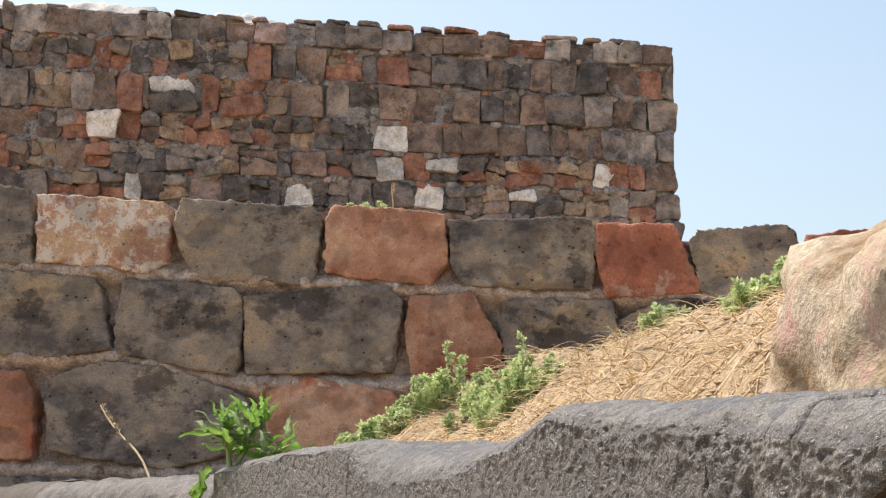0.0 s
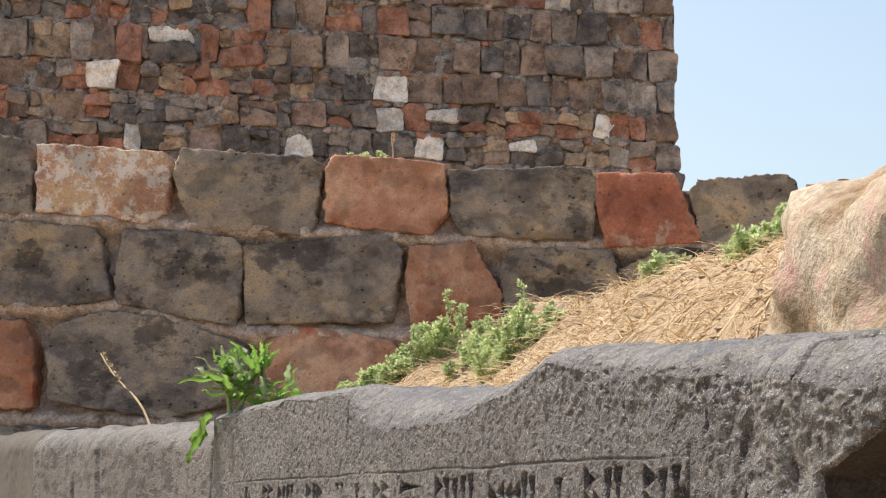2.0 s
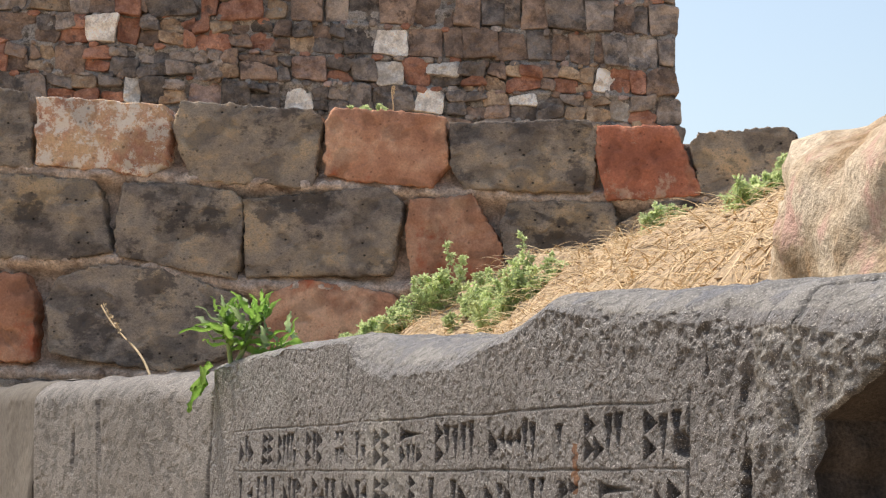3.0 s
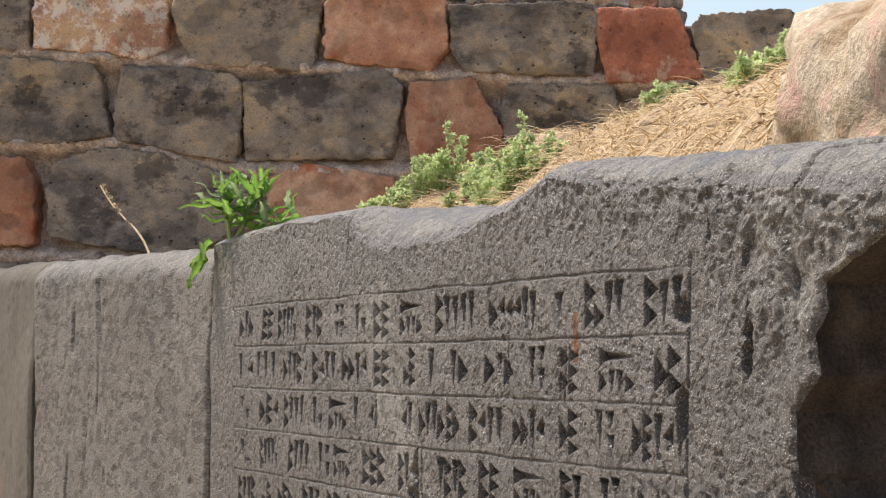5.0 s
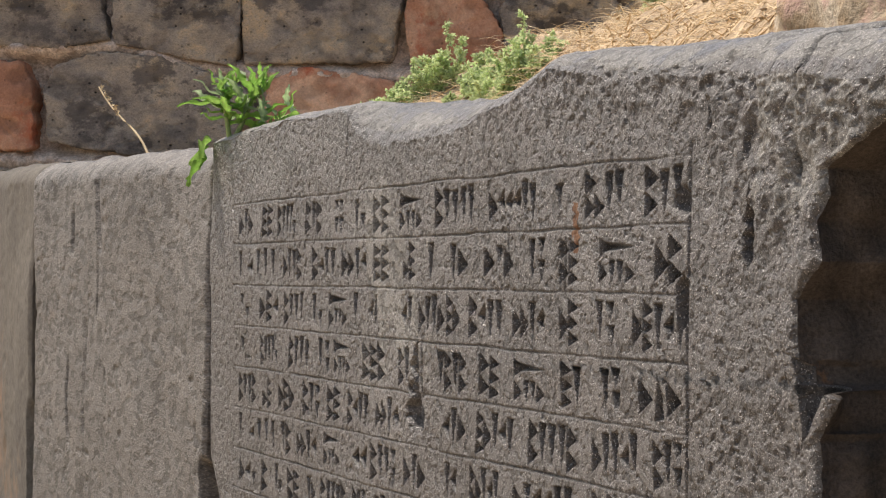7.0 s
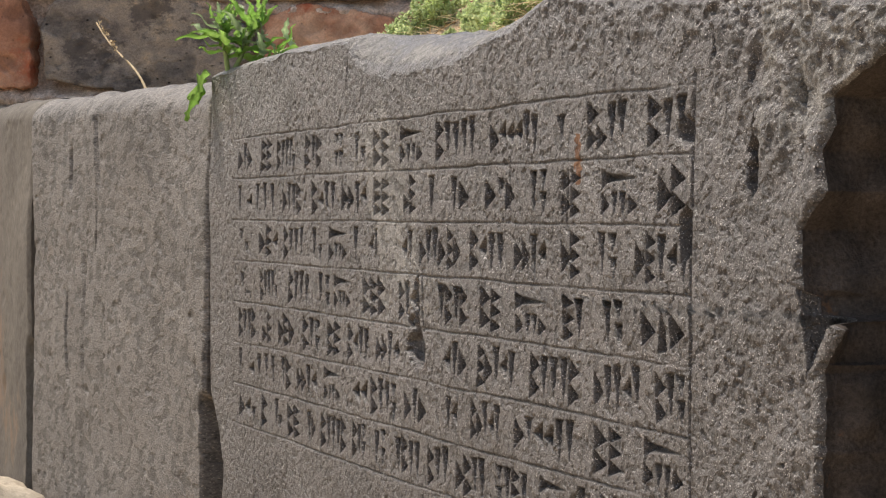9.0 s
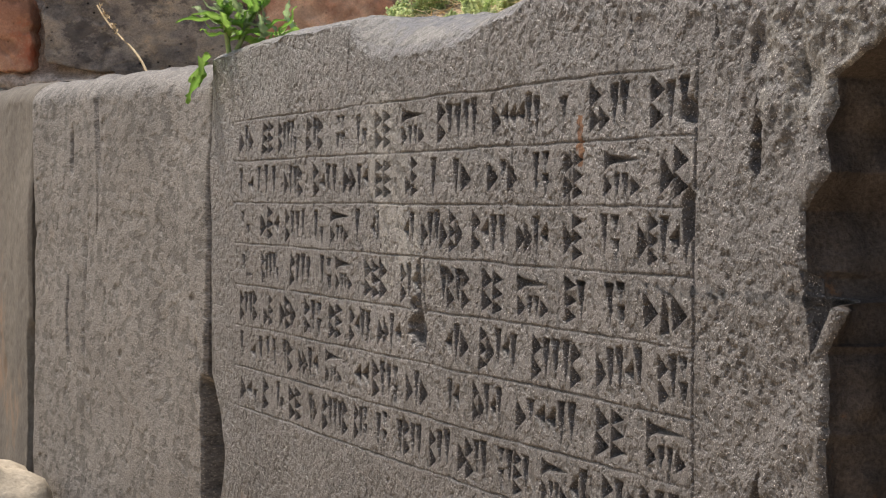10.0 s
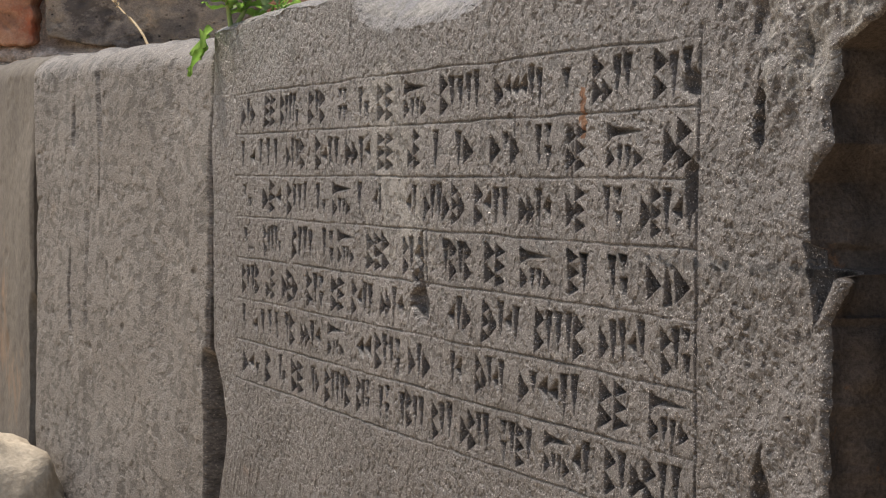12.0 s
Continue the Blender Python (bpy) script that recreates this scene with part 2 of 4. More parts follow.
def stone_mesh(name, poly, put, mat, rng, count=14, cut=0.02, rag=0.003, bevel=0.012, deep=0.12, swell=0.004,
               rings=((0.8, 1.0), (0.45, 1.0)), rough=0.003, lean=0.02, smooth=True):
    """One worn stone of a wall. put(a, b, out) gives the place in the world of a point of the wall."""
    edge = outline(poly, count, cut, rng, rag)
    mid = edge.mean(0)
    small = np.min(edge.max(0) - edge.min(0)) / 2
    verts, faces = [], []
    s = rng.randint(1, 200)
    tilt = rng.uniform(-1, 1, 2) * lean
    layers = [(1.0, -deep), (1.0, -bevel)]
    inset = bevel / small
    layers += [(1 - inset * 0.35, -bevel * 0.28), (1 - inset, 0.0)] + [((1 - inset) * r, 0.0) for r, _ in rings]
    for k, (r, out) in enumerate(layers):
        ring = mid + (edge - mid) * r
        o = out + (0 if k == 0 else 1) * (rough * grain_of(ring[:, 0], ring[:, 1], 0.06, s) + rough * 0.6 * grain_of(ring[:, 0], ring[:, 1], 0.022, s + 3)
                                          + swell * (1 - r) + (ring - mid) @ tilt)
        verts += [put(a, b, c) for (a, b), c in zip(ring, o)]
    verts.append(put(mid[0], mid[1], swell))
    n = len(edge)
    for k in range(len(layers) - 1):
        for i in range(n):
            j = (i + 1) % n
            faces.append((k * n + i, k * n + j, (k + 1) * n + j, (k + 1) * n + i))
    top = (len(layers) - 1) * n
    faces += [(top + i, top + (i + 1) % n, len(verts) - 1) for i in range(n)]
    return mesh_of(name, verts, faces, mat, smooth)


def sheet(name, grid, mats, smooth=True):
    """A mesh over a rows x columns x 3 array of places."""
    r, c = grid.shape[:2]
    k = np.arange(r * c).reshape(r, c)
    faces = np.stack([k[:-1, :-1], k[:-1, 1:], k[1:, 1:], k[1:, :-1]], -1).reshape(-1, 4)
    me = bpy.data.meshes.new(name)
    me.vertices.add(r * c)
    me.vertices.foreach_set("co", grid.reshape(-1).astype(np.float32))
    me.loops.add(faces.size)
    me.loops.foreach_set("vertex_index", faces.reshape(-1).astype(np.int32))
    me.polygons.add(len(faces))
    me.polygons.foreach_set("loop_start", np.arange(0, faces.size, 4, dtype=np.int32))
    me.polygons.foreach_set("use_smooth", [smooth] * len(faces))
    me.materials.append(mats)
    me.update(calc_edges=True)
    me.validate()
    return me


def box_bm(lo, hi):
    bm = bmesh.new()
    bmesh.ops.create_cube(bm, size=1)
    bmesh.ops.transform(bm, matrix=Matrix.LocRotScale((Vector(lo) + Vector(hi)) / 2, None, Vector(hi) - Vector(lo)), verts=bm.verts)
    return bm


# ---- ground ----
axis = np.concatenate([-np.geomspace(900, 8, 14), np.linspace(-7, 14, 43), np.geomspace(15, 900, 14)])
gx, gy = np.meshgrid(axis, axis)
gz = 0.02 * grain_of(gx, gy, 1.3) + 0.01 * grain_of(gx, gy, 0.4, 3) - 0.02
ground = tagged(new("ground", sheet("ground", np.stack([gx, gy, gz], -1), M_EARTH)), "dry pale brown trodden earth in full sun", "ground", kind="structure")

# ---- the inscribed face: u runs along it towards the near end, z up, d behind it ----
FACE_AT, FACE_U, FACE_N = np.array((-0.2669, 2.7088)), np.array((0.3753, -0.9269)), np.array((-0.9269, -0.3753))


def on_face(u, z, d=0.0):
    u, z, d = np.broadcast_arrays(np.asarray(u, float), z, d)
    xy = FACE_AT + u[..., None] * FACE_U - d[..., None] * FACE_N
    return np.concatenate([xy, z[..., None]], -1)


# ---- terrace of earth behind the blocks, with the heap of straw ----
def terrace(x, y):
    h = 1.215 + (0.05 - 0.022 * ease((-0.25 - x) / 0.3)) * np.clip(y - 2.5, 0, 5)
    left = np.interp(y, (2.4, 2.8, 4.0, 4.5, 6.5), (0.2, 0.12, -0.1, -0.35, -0.6))
    heap = 0.30 * ease((x - left) / 0.5) * ease((y - 2.3) / 0.45) * (1 - ease((y - 4.2) / 1.3))
    heap = heap * (1 - 0.12 * ease((y - 3.2) / 0.8))
    return h + heap + 0.020 * grain_of(x, y, 0.13, 2) + 0.014 * grain_of(x, y, 0.045, 5) + 0.004 * grain_of(x, y, 0.02, 8)


tx, ty = np.meshgrid(np.concatenate([np.linspace(-3.2, -0.9, 50)[:-1], np.linspace(-0.9, 0.9, 220), np.linspace(0.9, 3.2, 50)[1:]]), np.concatenate([np.linspace(1.0, 5.0, 420)[:-1], np.linspace(5.0, 7.4, 50)]))
away = -((tx - FACE_AT[0]) * FACE_N[0] + (ty - FACE_AT[1]) * FACE_N[1])
along = (tx - FACE_AT[0]) * FACE_U[0] + (ty - FACE_AT[1]) * FACE_U[1]
tz = terrace(tx, ty)
tz = np.where((away < 0.3) | (along > 1.36), -0.05, tz)
tz[:, 0] = tz[:, -1] = tz[-1] = -0.05
earth = tagged(new("ground_terrace", sheet("ground_terrace", np.stack([tx, ty, tz], -1), M_EARTH)),
               "bank of dry sandy earth behind the stone blocks", "earth bank", kind="structure")


def spread(*axes):
    return np.stack(np.broadcast_arrays(*axes), -1)


# ---- block wall ----
WALL_Y, WALL_SLOPE = 6.761, -0.1355
wall_n = Vector((WALL_SLOPE, -1.0, 0)).normalized()


def on_wall(a, b, out=0.0):
    return (a + wall_n.x * out, WALL_Y + WALL_SLOPE * a + wall_n.y * out, b)


wa, wb = np.meshgrid(np.linspace(-3.0, 3.0, 420), np.linspace(0.9, 2.40, 130))
crest = 2.335 - 0.07 * wa - 0.035
wb = 0.9 + (wb - 0.9) / 1.5 * (crest - 0.9)
bed = np.zeros_like(wa)
for run, level in (((-1.7, -1.0, -0.4, 0.3, 1.2), (2.175, 2.130, 2.098, 2.055, 2.035)), ((-1.7, -1.15, -0.7, -0.1, 0.3, 1.2), (1.842, 1.845, 1.750, 1.735, 1.782, 1.785)),
                   ((-1.7, -0.9, 0.0, 1.2), (1.452, 1.440, 1.490, 1.512))):
    bed = np.maximum(bed, np.exp(-((wb - np.interp(wa, run, level)) / 0.045) ** 2))
out = -0.085 + 0.076 * bed + 0.013 * grain_of(wa, wb, 0.06, 1) + 0.013 * grain_of(wa, wb, 0.028, 4)
front = spread(*on_wall(wa, wb, out))
cap = spread(*on_wall(wa[-1:], wb[-1:] + np.array([[0.0], [0.01], [0.0]]), out[-1:] - np.array([[0.1], [0.35], [0.6]])))
foot = spread(*on_wall(wa[:1], wb[:1] * 0, out[:1]))
back = spread(*on_wall(wa[:1], wb[:1] * 0, out[:1] - 0.6))
wall_mid = tagged(new("wall_mid", sheet("wall_mid", np.concatenate([foot, front, cap, back]), M_MORTAR)),
                  "old wall of squared tuff blocks in pinkish mortar", "stone wall", kind="structure")
rng = np.random.RandomState(11)
FINE = tuple((r, 1.0) for r in (0.9, 0.78, 0.64, 0.5, 0.36, 0.2, 0.08))


def wall_block(kind, *poly):
    me = stone_mesh("stone_block", poly, on_wall, M_BLOCK[kind], rng, count=200, cut=0.004, rag=0.0085, bevel=0.006, deep=0.3,
                    swell=0.002, rings=FINE, rough=0.008)
    ob = new("stone_block", me)
    ob.parent = wall_mid
    if kind == "pale":
        tagged(ob, "orange tuff block with flaking white lime")
    return ob


wall_block("dark", (-1.76, 2.477), (-1.47, 2.442), (-1.45, 2.316), (-1.45, 2.165), (-1.75, 2.192))
wall_block("pale", (-1.44, 2.424), (-1.16, 2.406), (-0.98, 2.387), (-0.95, 2.301), (-0.96, 2.169), (-1.04, 2.134), (-1.23, 2.163), (-1.43, 2.179))
wall_block("dark", (-0.92, 2.403), (-0.68, 2.382), (-0.45, 2.361), (-0.42, 2.325), (-0.45, 2.086), (-0.67, 2.105), (-0.88, 2.116), (-0.95, 2.311))
wall_block("orange", (-0.38, 2.372), (-0.16, 2.355), (0.00, 2.330), (0.02, 2.172), (-0.04, 2.083), (-0.24, 2.106), (-0.41, 2.135), (-0.41, 2.325))
wall_block("dark", (0.02, 2.312), (0.28, 2.315), (0.50, 2.318), (0.52, 2.265), (0.51, 2.064), (0.07, 2.078), (0.02, 2.168))
wall_block("red", (0.52, 2.298), (0.78, 2.289), (0.82, 2.204), (0.87, 2.054), (0.55, 2.035), (0.51, 2.207))
wall_block("dark", (0.85, 2.269), (0.98, 2.276), (1.14, 2.284), (1.18, 2.258), (1.22, 2.048), (0.94, 2.027), (0.87, 2.069), (0.83, 2.204))
wall_block("red", (1.21, 2.246), (1.35, 2.262), (1.61, 2.265), (1.60, 2.026), (1.24, 2.038))
wall_block("dark", (-1.74, 2.159), (-1.39, 2.136), (-1.22, 2.121), (-1.19, 2.063), (-1.15, 1.868), (-1.32, 1.839), (-1.73, 1.862))
wall_block("dark", (-1.12, 2.114), (-0.91, 2.105), (-0.72, 2.082), (-0.69, 2.050), (-0.69, 1.922), (-0.71, 1.774), (-0.94, 1.815), (-1.13, 1.857), (-1.14, 1.904))
wall_block("dark", (-0.69, 2.052), (-0.43, 2.074), (-0.20, 2.090), (-0.13, 2.041), (-0.17, 1.785), (-0.43, 1.785), (-0.68, 1.781))
wall_block("orange", (-0.11, 2.048), (0.10, 2.065), (0.15, 1.977), (0.21, 1.888), (0.20, 1.804), (-0.09, 1.719), (-0.13, 1.901))
wall_block("dark", (0.22, 2.035), (0.42, 2.039), (0.58, 2.031), (0.59, 1.917), (0.58, 1.803), (0.22, 1.794), (0.19, 1.957))
wall_block("dark", (0.60, 1.965), (0.75, 2.039), (0.97, 2.023), (0.98, 1.803), (0.62, 1.794))
wall_block("dark", (0.99, 2.011), (1.24, 2.019), (1.24, 1.793), (0.99, 1.793))
wall_block("orange", (1.26, 2.015), (1.60, 2.008), (1.59, 1.783), (1.26, 1.783))
wall_block("orange", (-1.73, 1.816), (-1.45, 1.792), (-1.42, 1.723), (-1.41, 1.488), (-1.71, 1.475))
wall_block("dark", (-1.34, 1.782), (-1.16, 1.829), (-0.96, 1.805), (-0.68, 1.713), (-0.63, 1.621), (-0.75, 1.503), (-0.93, 1.452), (-1.36, 1.515), (-1.38, 1.697))
wall_block("orange", (-0.61, 1.723), (-0.47, 1.773), (-0.27, 1.746), (-0.17, 1.727), (-0.12, 1.650), (-0.12, 1.505), (-0.59, 1.486))
wall_block("dark", (-0.10, 1.700), (0.23, 1.761), (0.24, 1.518), (-0.09, 1.502))
wall_block("dark", (0.26, 1.761), (0.66, 1.769), (0.67, 1.520), (0.26, 1.509))
wall_block("orange", (0.69, 1.769), (1.09, 1.769), (1.08, 1.522), (0.69, 1.520))
wall_block("dark", (1.10, 1.768), (1.59, 1.761), (1.59, 1.524), (1.10, 1.522))
wall_block("dark", (-1.71, 1.428), (-1.20, 1.423), (-1.18, 1.127), (-1.69, 1.122))
wall_block("dark", (-1.17, 1.415), (-0.73, 1.434), (-0.72, 1.133), (-1.15, 1.128))
wall_block("dark", (-0.71, 1.453), (-0.15, 1.467), (-0.14, 1.140), (-0.70, 1.133))
wall_block("orange", (-0.13, 1.475), (0.38, 1.485), (0.38, 1.146), (-0.12, 1.140))
wall_block("dark", (0.40, 1.491), (0.97, 1.499), (0.97, 1.153), (0.40, 1.146))
wall_block("dark", (0.99, 1.499), (1.59, 1.502), (1.58, 1.160), (0.99, 1.153))

# ---- rubble wall behind ----
FAR_Y = 10.609
COURSES = (
    "g-241:-236 l-236:-218 b-217:-200 g-200:-181 g-181:-163 l-162:-150 g-149:-135 g-135:-120 p-119:-104 p-103:-88 l-86:-71 g-70:-54 g-54:-35 g-35:-18 b-17:-1 b-0:18 b18:34 r35:55 l55:68 d68:81 l81:94 l95:108 b108:123",
    "d-241:-236 b-235:-220 g-219:-206 r-205:-193 r-193:-181 r/-181:-171 d-170:-161 r/-160:-151 d-150:-125 g/-125:-108 r-107:-94 g-93:-80 b-80:-65 r/-64:-45 d-44:-37 r-36:-20 p/-19:-8 d-7:9 d10:22 b23:32 d32:46 b47:58 g59:71 d72:88 b89:103 r104:118 g119:123",
    "g-241:-226 d/-226:-224 o/-223:-203 g-202:-191 b-190:-179 r-178:-164 b-164:-161 w/-160:-135 r-132:-122 r/-122:-98 o/-97:-84 b-83:-65 g-64:-53 d-52:-35 b-34:-17 b-16:-1 b-1:5 b6:18 d19:32 g32:41 r42:55 g55:75 g75:90 b91:102 g102:110 g111:125",
    "r-241:-221 r/-220:-209 r/-209:-194 w-194:-177 r-175:-165 r/-164:-155 o/-154:-141 r/-141:-135 r/-135:-127 r/-126:-115 b/-115:-105 r/-104:-92 b/-92:-84 o/-83:-72 d-72:-54 d-54:-37 w-37:-20 b-20:-1 b0:10 b11:28 b29:44 d45:58 b58:68 b69:79 b80:86 g87:98 l98:114 g115:124",
    "r-241:-236 b/-236:-225 o-224:-210 r-210:-194 r-193:-180 d-179:-165 d-164:-148 g-148:-134 g/-134:-120 o-119:-111 r-110:-89 d/-89:-83 p-83:-64 r/-63:-50 d-50:-36 w-35:-22 r-21:-8 w/-8:9 r9:22 o/23:33 r/34:52 b/52:61 r61:72 o/72:81 w82:91 r/91:101 r101:108 b109:125",
    "d-241:-230 g-230:-213 r/-213:-200 r-199:-186 r/-185:-173 w-173:-162 d-162:-152 o/-152:-139 p-138:-119 d-118:-105 d-104:-88 w-84:-71 d/-70:-62 g/-61:-51 g-50:-39 d-38:-16 w-14:1 d/2:12 b12:22 r22:35 w/35:50 d51:64 o/64:75 o76:89 w89:100 r/100:113 g114:128",
    "d-241:-223 b-222:-204 g-204:-192 r-191:-180 d-179:-161 b-161:-149 g-149:-128 d-127:-109 b-109:-94 r-93:-76 g-75:-57 d-57:-39 b-38:-20 d-20:-2 r-1:16 g17:35 b35:53 d54:68 o69:84 b84:99 g100:114 d115:128",
)

COURSE_LEFT = (4.178, 3.999, 3.805, 3.581, 3.412, 3.250, 3.095, 2.935)   # joint heights at x = -2.41
COURSE_RIGHT = (3.960, 3.840, 3.657, 3.481, 3.300, 3.145, 2.987, 2.833)   # joint heights at x = 1.24
wall_far = tagged(new("wall_far"), "tall ruined wall of mixed rubble stones in grey mortar", "stone wall", kind="structure")


def on_far(a, b, out=0.0):
    return (a, FAR_Y - out, b)


def joint(k, a):
    t = (a + 2.41) / 3.65
    return COURSE_LEFT[k] * (1 - t) + COURSE_RIGHT[k] * t


fa, fb = np.meshgrid(np.linspace(-4.6, 1.245, 480), np.linspace(0, 1, 300) ** 0.6)
fz = fb * (joint(0, fa) - 0.03)
fo = -0.020 + 0.014 * crag(fa, fz, 0.09, 2) + 0.012 * crag(fa, fz, 0.035, 6)
for k in range(1, 8):
    fo = fo + 0.018 * np.exp(-((fz - joint(k, fa) - 0.008) / 0.018) ** 2)
front = spread(*on_far(fa, fz, fo))
cap = spread(*on_far(fa[-1:], fz[-1:] + np.array([[0.02], [0.0]]), fo[-1:] - np.array([[0.3], [0.7]])))
back = spread(*on_far(fa[:1], fz[:1], fo[:1] - 0.7))
core = new("core", sheet("core", np.concatenate([front, cap, back]), M_GREY_MORTAR))
core.parent = wall_far
side = new("side", mesh_of("side", [on_far(1.245, 0, -0.03), on_far(1.245, 3.9, -0.03), on_far(1.245, 3.9, -0.73), on_far(1.245, 0, -0.73)], [(0, 1, 2, 3)], M_GREY_MORTAR))
side.parent = wall_far
rng = np.random.RandomState(23)


def rubble(kind, poly, round_off=0.02):
    proud = rng.uniform(-0.012, 0.036)
    me = stone_mesh("stone", poly, lambda a, b, o: on_far(a, b, o + proud), M_RUBBLE[kind], rng, count=34, cut=round_off, rag=0.0045,
                    bevel=0.006, deep=0.16, swell=0.003, rough=0.011, lean=0.2, rings=((0.86, 1.0), (0.62, 1.0), (0.34, 1.0)), smooth=False)
    ob = new("stone", me)
    ob.parent = wall_far


def quad(a0, a1, k, low=0.0, high=1.0, gap=-0.005):
    """A crooked four- or five-cornered outline in course k between a0 and a1."""
    w = lambda s: rng.uniform(-s, s)
    z = lambda a, f: joint(k + 1, a) + 0.020 + (joint(k, a) - joint(k + 1, a) - 0.020) * f
    high = min(high, 0.92 if a0 < -1.0 else 0.98) if k == 0 else high
    j = 0.009 if k == 0 else 0.019 if high - low > 0.6 else 0.017
    pts = [(a0 + gap + w(j), z(a0, low) + w(j)), (a1 - gap + w(j), z(a1, low) + w(j)), (a1 - gap + w(j), z(a1, high) + w(j)), (a0 + gap + w(j), z(a0, high) + w(j))]
    turn, mid = w(0.2 if high - low < 0.7 else 0.035), np.mean(pts, 0)
    c, s = math.cos(turn), math.sin(turn)
    pts = [(mid[0] + c * (a - mid[0]) - s * (b - mid[1]), mid[1] + s * (a - mid[0]) + c * (b - mid[1])) for a, b in pts]
    if rng.rand() < 0.65:
        pts.insert(3, ((a0 + a1) / 2 + w(0.03), z((a0 + a1) / 2, high) + rng.uniform(-0.004, 0.028)))
    return pts


for k, course in enumerate(COURSES):
    for token in course.split():
        kind, token = token[0], token[1:]
        split = token.startswith("/")
        if kind == "r" and k > 1 and rng.rand() < 0.3:
            kind = "b"
        a0, a1 = (float(v) / 100 for v in token.lstrip("/").split(":"))
        split = split or (k in (1, 3, 4, 5) and kind in "dogbr" and (a0 < -0.4 or k > 3) and rng.rand() < 0.5)
        if split:
            f = rng.uniform(0.42, 0.6)
            low_kind, high_kind = ("d", kind) if kind == "w" else (kind, str(rng.choice(list("gdbo")))) if rng.rand() < 0.7 else (kind, kind)
            rubble(low_kind, quad(a0, a1, k, 0.0, f - 0.02), 0.009)
            if a1 - a0 > 0.14 and kind != "w":
                m = a0 + (a1 - a0) * rng.uniform(0.4, 0.6)
                rubble(high_kind, quad(a0, m, k, f + 0.02, 1.0), 0.009)
                rubble(kind, quad(m, a1, k, f + 0.02, 1.0), 0.009)
            else:
                rubble(high_kind, quad(a0, a1, k, f + 0.02, 1.0), 0.009)
        else:
            rubble(kind, quad(a0, a1, k), 0.002 if k < 4 else 0.009)
    a = -2.42
    for _ in range(4):
        w = rng.uniform(0.14, 0.22)
        rubble(str(rng.choice(list("gdbrg"))), quad(a - w, a, k), 0.02)
        a -= w + 0.01
# small chips wedged into the beds between the courses
kinds = list("gdbrolp")
verts, faces, tones = [], [], []
for k in range(1, 7):
    a = -2.6
    while a < 1.15:
        w, h = rng.uniform(0.022, 0.075), rng.uniform(0.012, 0.026)
        if rng.rand() < (0.75 if a < -0.2 or k > 3 else 0.45):
            mid = joint(k, a) + 0.008 + rng.uniform(-0.008, 0.010)
            shape = [(a + w * x + rng.uniform(-1, 1) * w * 0.08, mid + h * z * rng.uniform(0.6, 1.1)) for x, z in ((0, -0.2), (0.2, -1), (0.75, -0.9), (1, 0.1), (0.7, 0.95), (0.15, 0.8))]
            n, base, out, tone = len(shape), len(verts), rng.uniform(0.006, 0.026), rng.randint(len(kinds))
            cx, cz = np.mean(shape, 0)
            for reach, deep in ((1.0, -0.05), (1.0, -0.006), (0.72, 0.0)):
                verts += [on_far(cx + (x - cx) * reach, cz + (z - cz) * reach, out + deep + rng.uniform(-0.003, 0.003)) for x, z in shape]
            for ring in (0, n):
                faces += [(base + ring + i, base + ring + (i + 1) % n, base + ring + n + (i + 1) % n, base + ring + n + i) for i in range(n)]
            faces.append(tuple(range(base + 2 * n, base + 3 * n)))
            tones += [tone] * (2 * n + 1)
        a += w + rng.uniform(0.0, 0.06)
chips = new("stone_chips", mesh_of("stone_chips", verts, faces, [M_RUBBLE[k] for k in kinds], False))
chips.data.polygons.foreach_set("material_index", tones)
chips.parent = wall_far
tagged(chips, "small stone chips wedged into the mortar beds", kind="stuff")
# thin slabs and lime along the crest
a = -4.4
while a < 1.05:
    w = rng.uniform(0.08, 0.21)
    if rng.rand() < (0.45 if a < -1.0 else 0.8):
        rest = -0.010 if a < -1.0 else 0.006
        z0, z1 = joint(0, a) + rest, joint(0, a + w) + rest
        rubble(str(rng.choice(list("ddgdbr"))), [(a, z0), (a + w, z1), (a + w - 0.015, z1 + rng.uniform(0.016, 0.03)), (a + 0.015, z0 + rng.uniform(0.016, 0.034))], 0.008)
    a += w + rng.uniform(0.0, 0.03)
la, lb = np.meshgrid(np.linspace(-4.5, 1.12, 420), np.linspace(0, 1, 16) ** 2)
thick = (0.014 + 0.046 * ease((-0.85 - la) / 0.3)) * np.clip(0.75 + 0.6 * grain_of(la, la * 0, 0.35, 9) + 0.45 * grain_of(la, lb, 0.05, 3), 0.1, 1.5)
lz = joint(0, la) - 0.03 + (thick + 0.03) * ease(lb / 0.2) + 0.008 * grain_of(la, lb, 0.03, 12)
lime = new("mortar_crest", sheet("mortar_crest", np.stack([la, FAR_Y + 0.004 + lb * 0.5 + 0.02 * grain_of(la, lb, 0.08), lz], -1), M_LIME))
lime.parent = wall_far

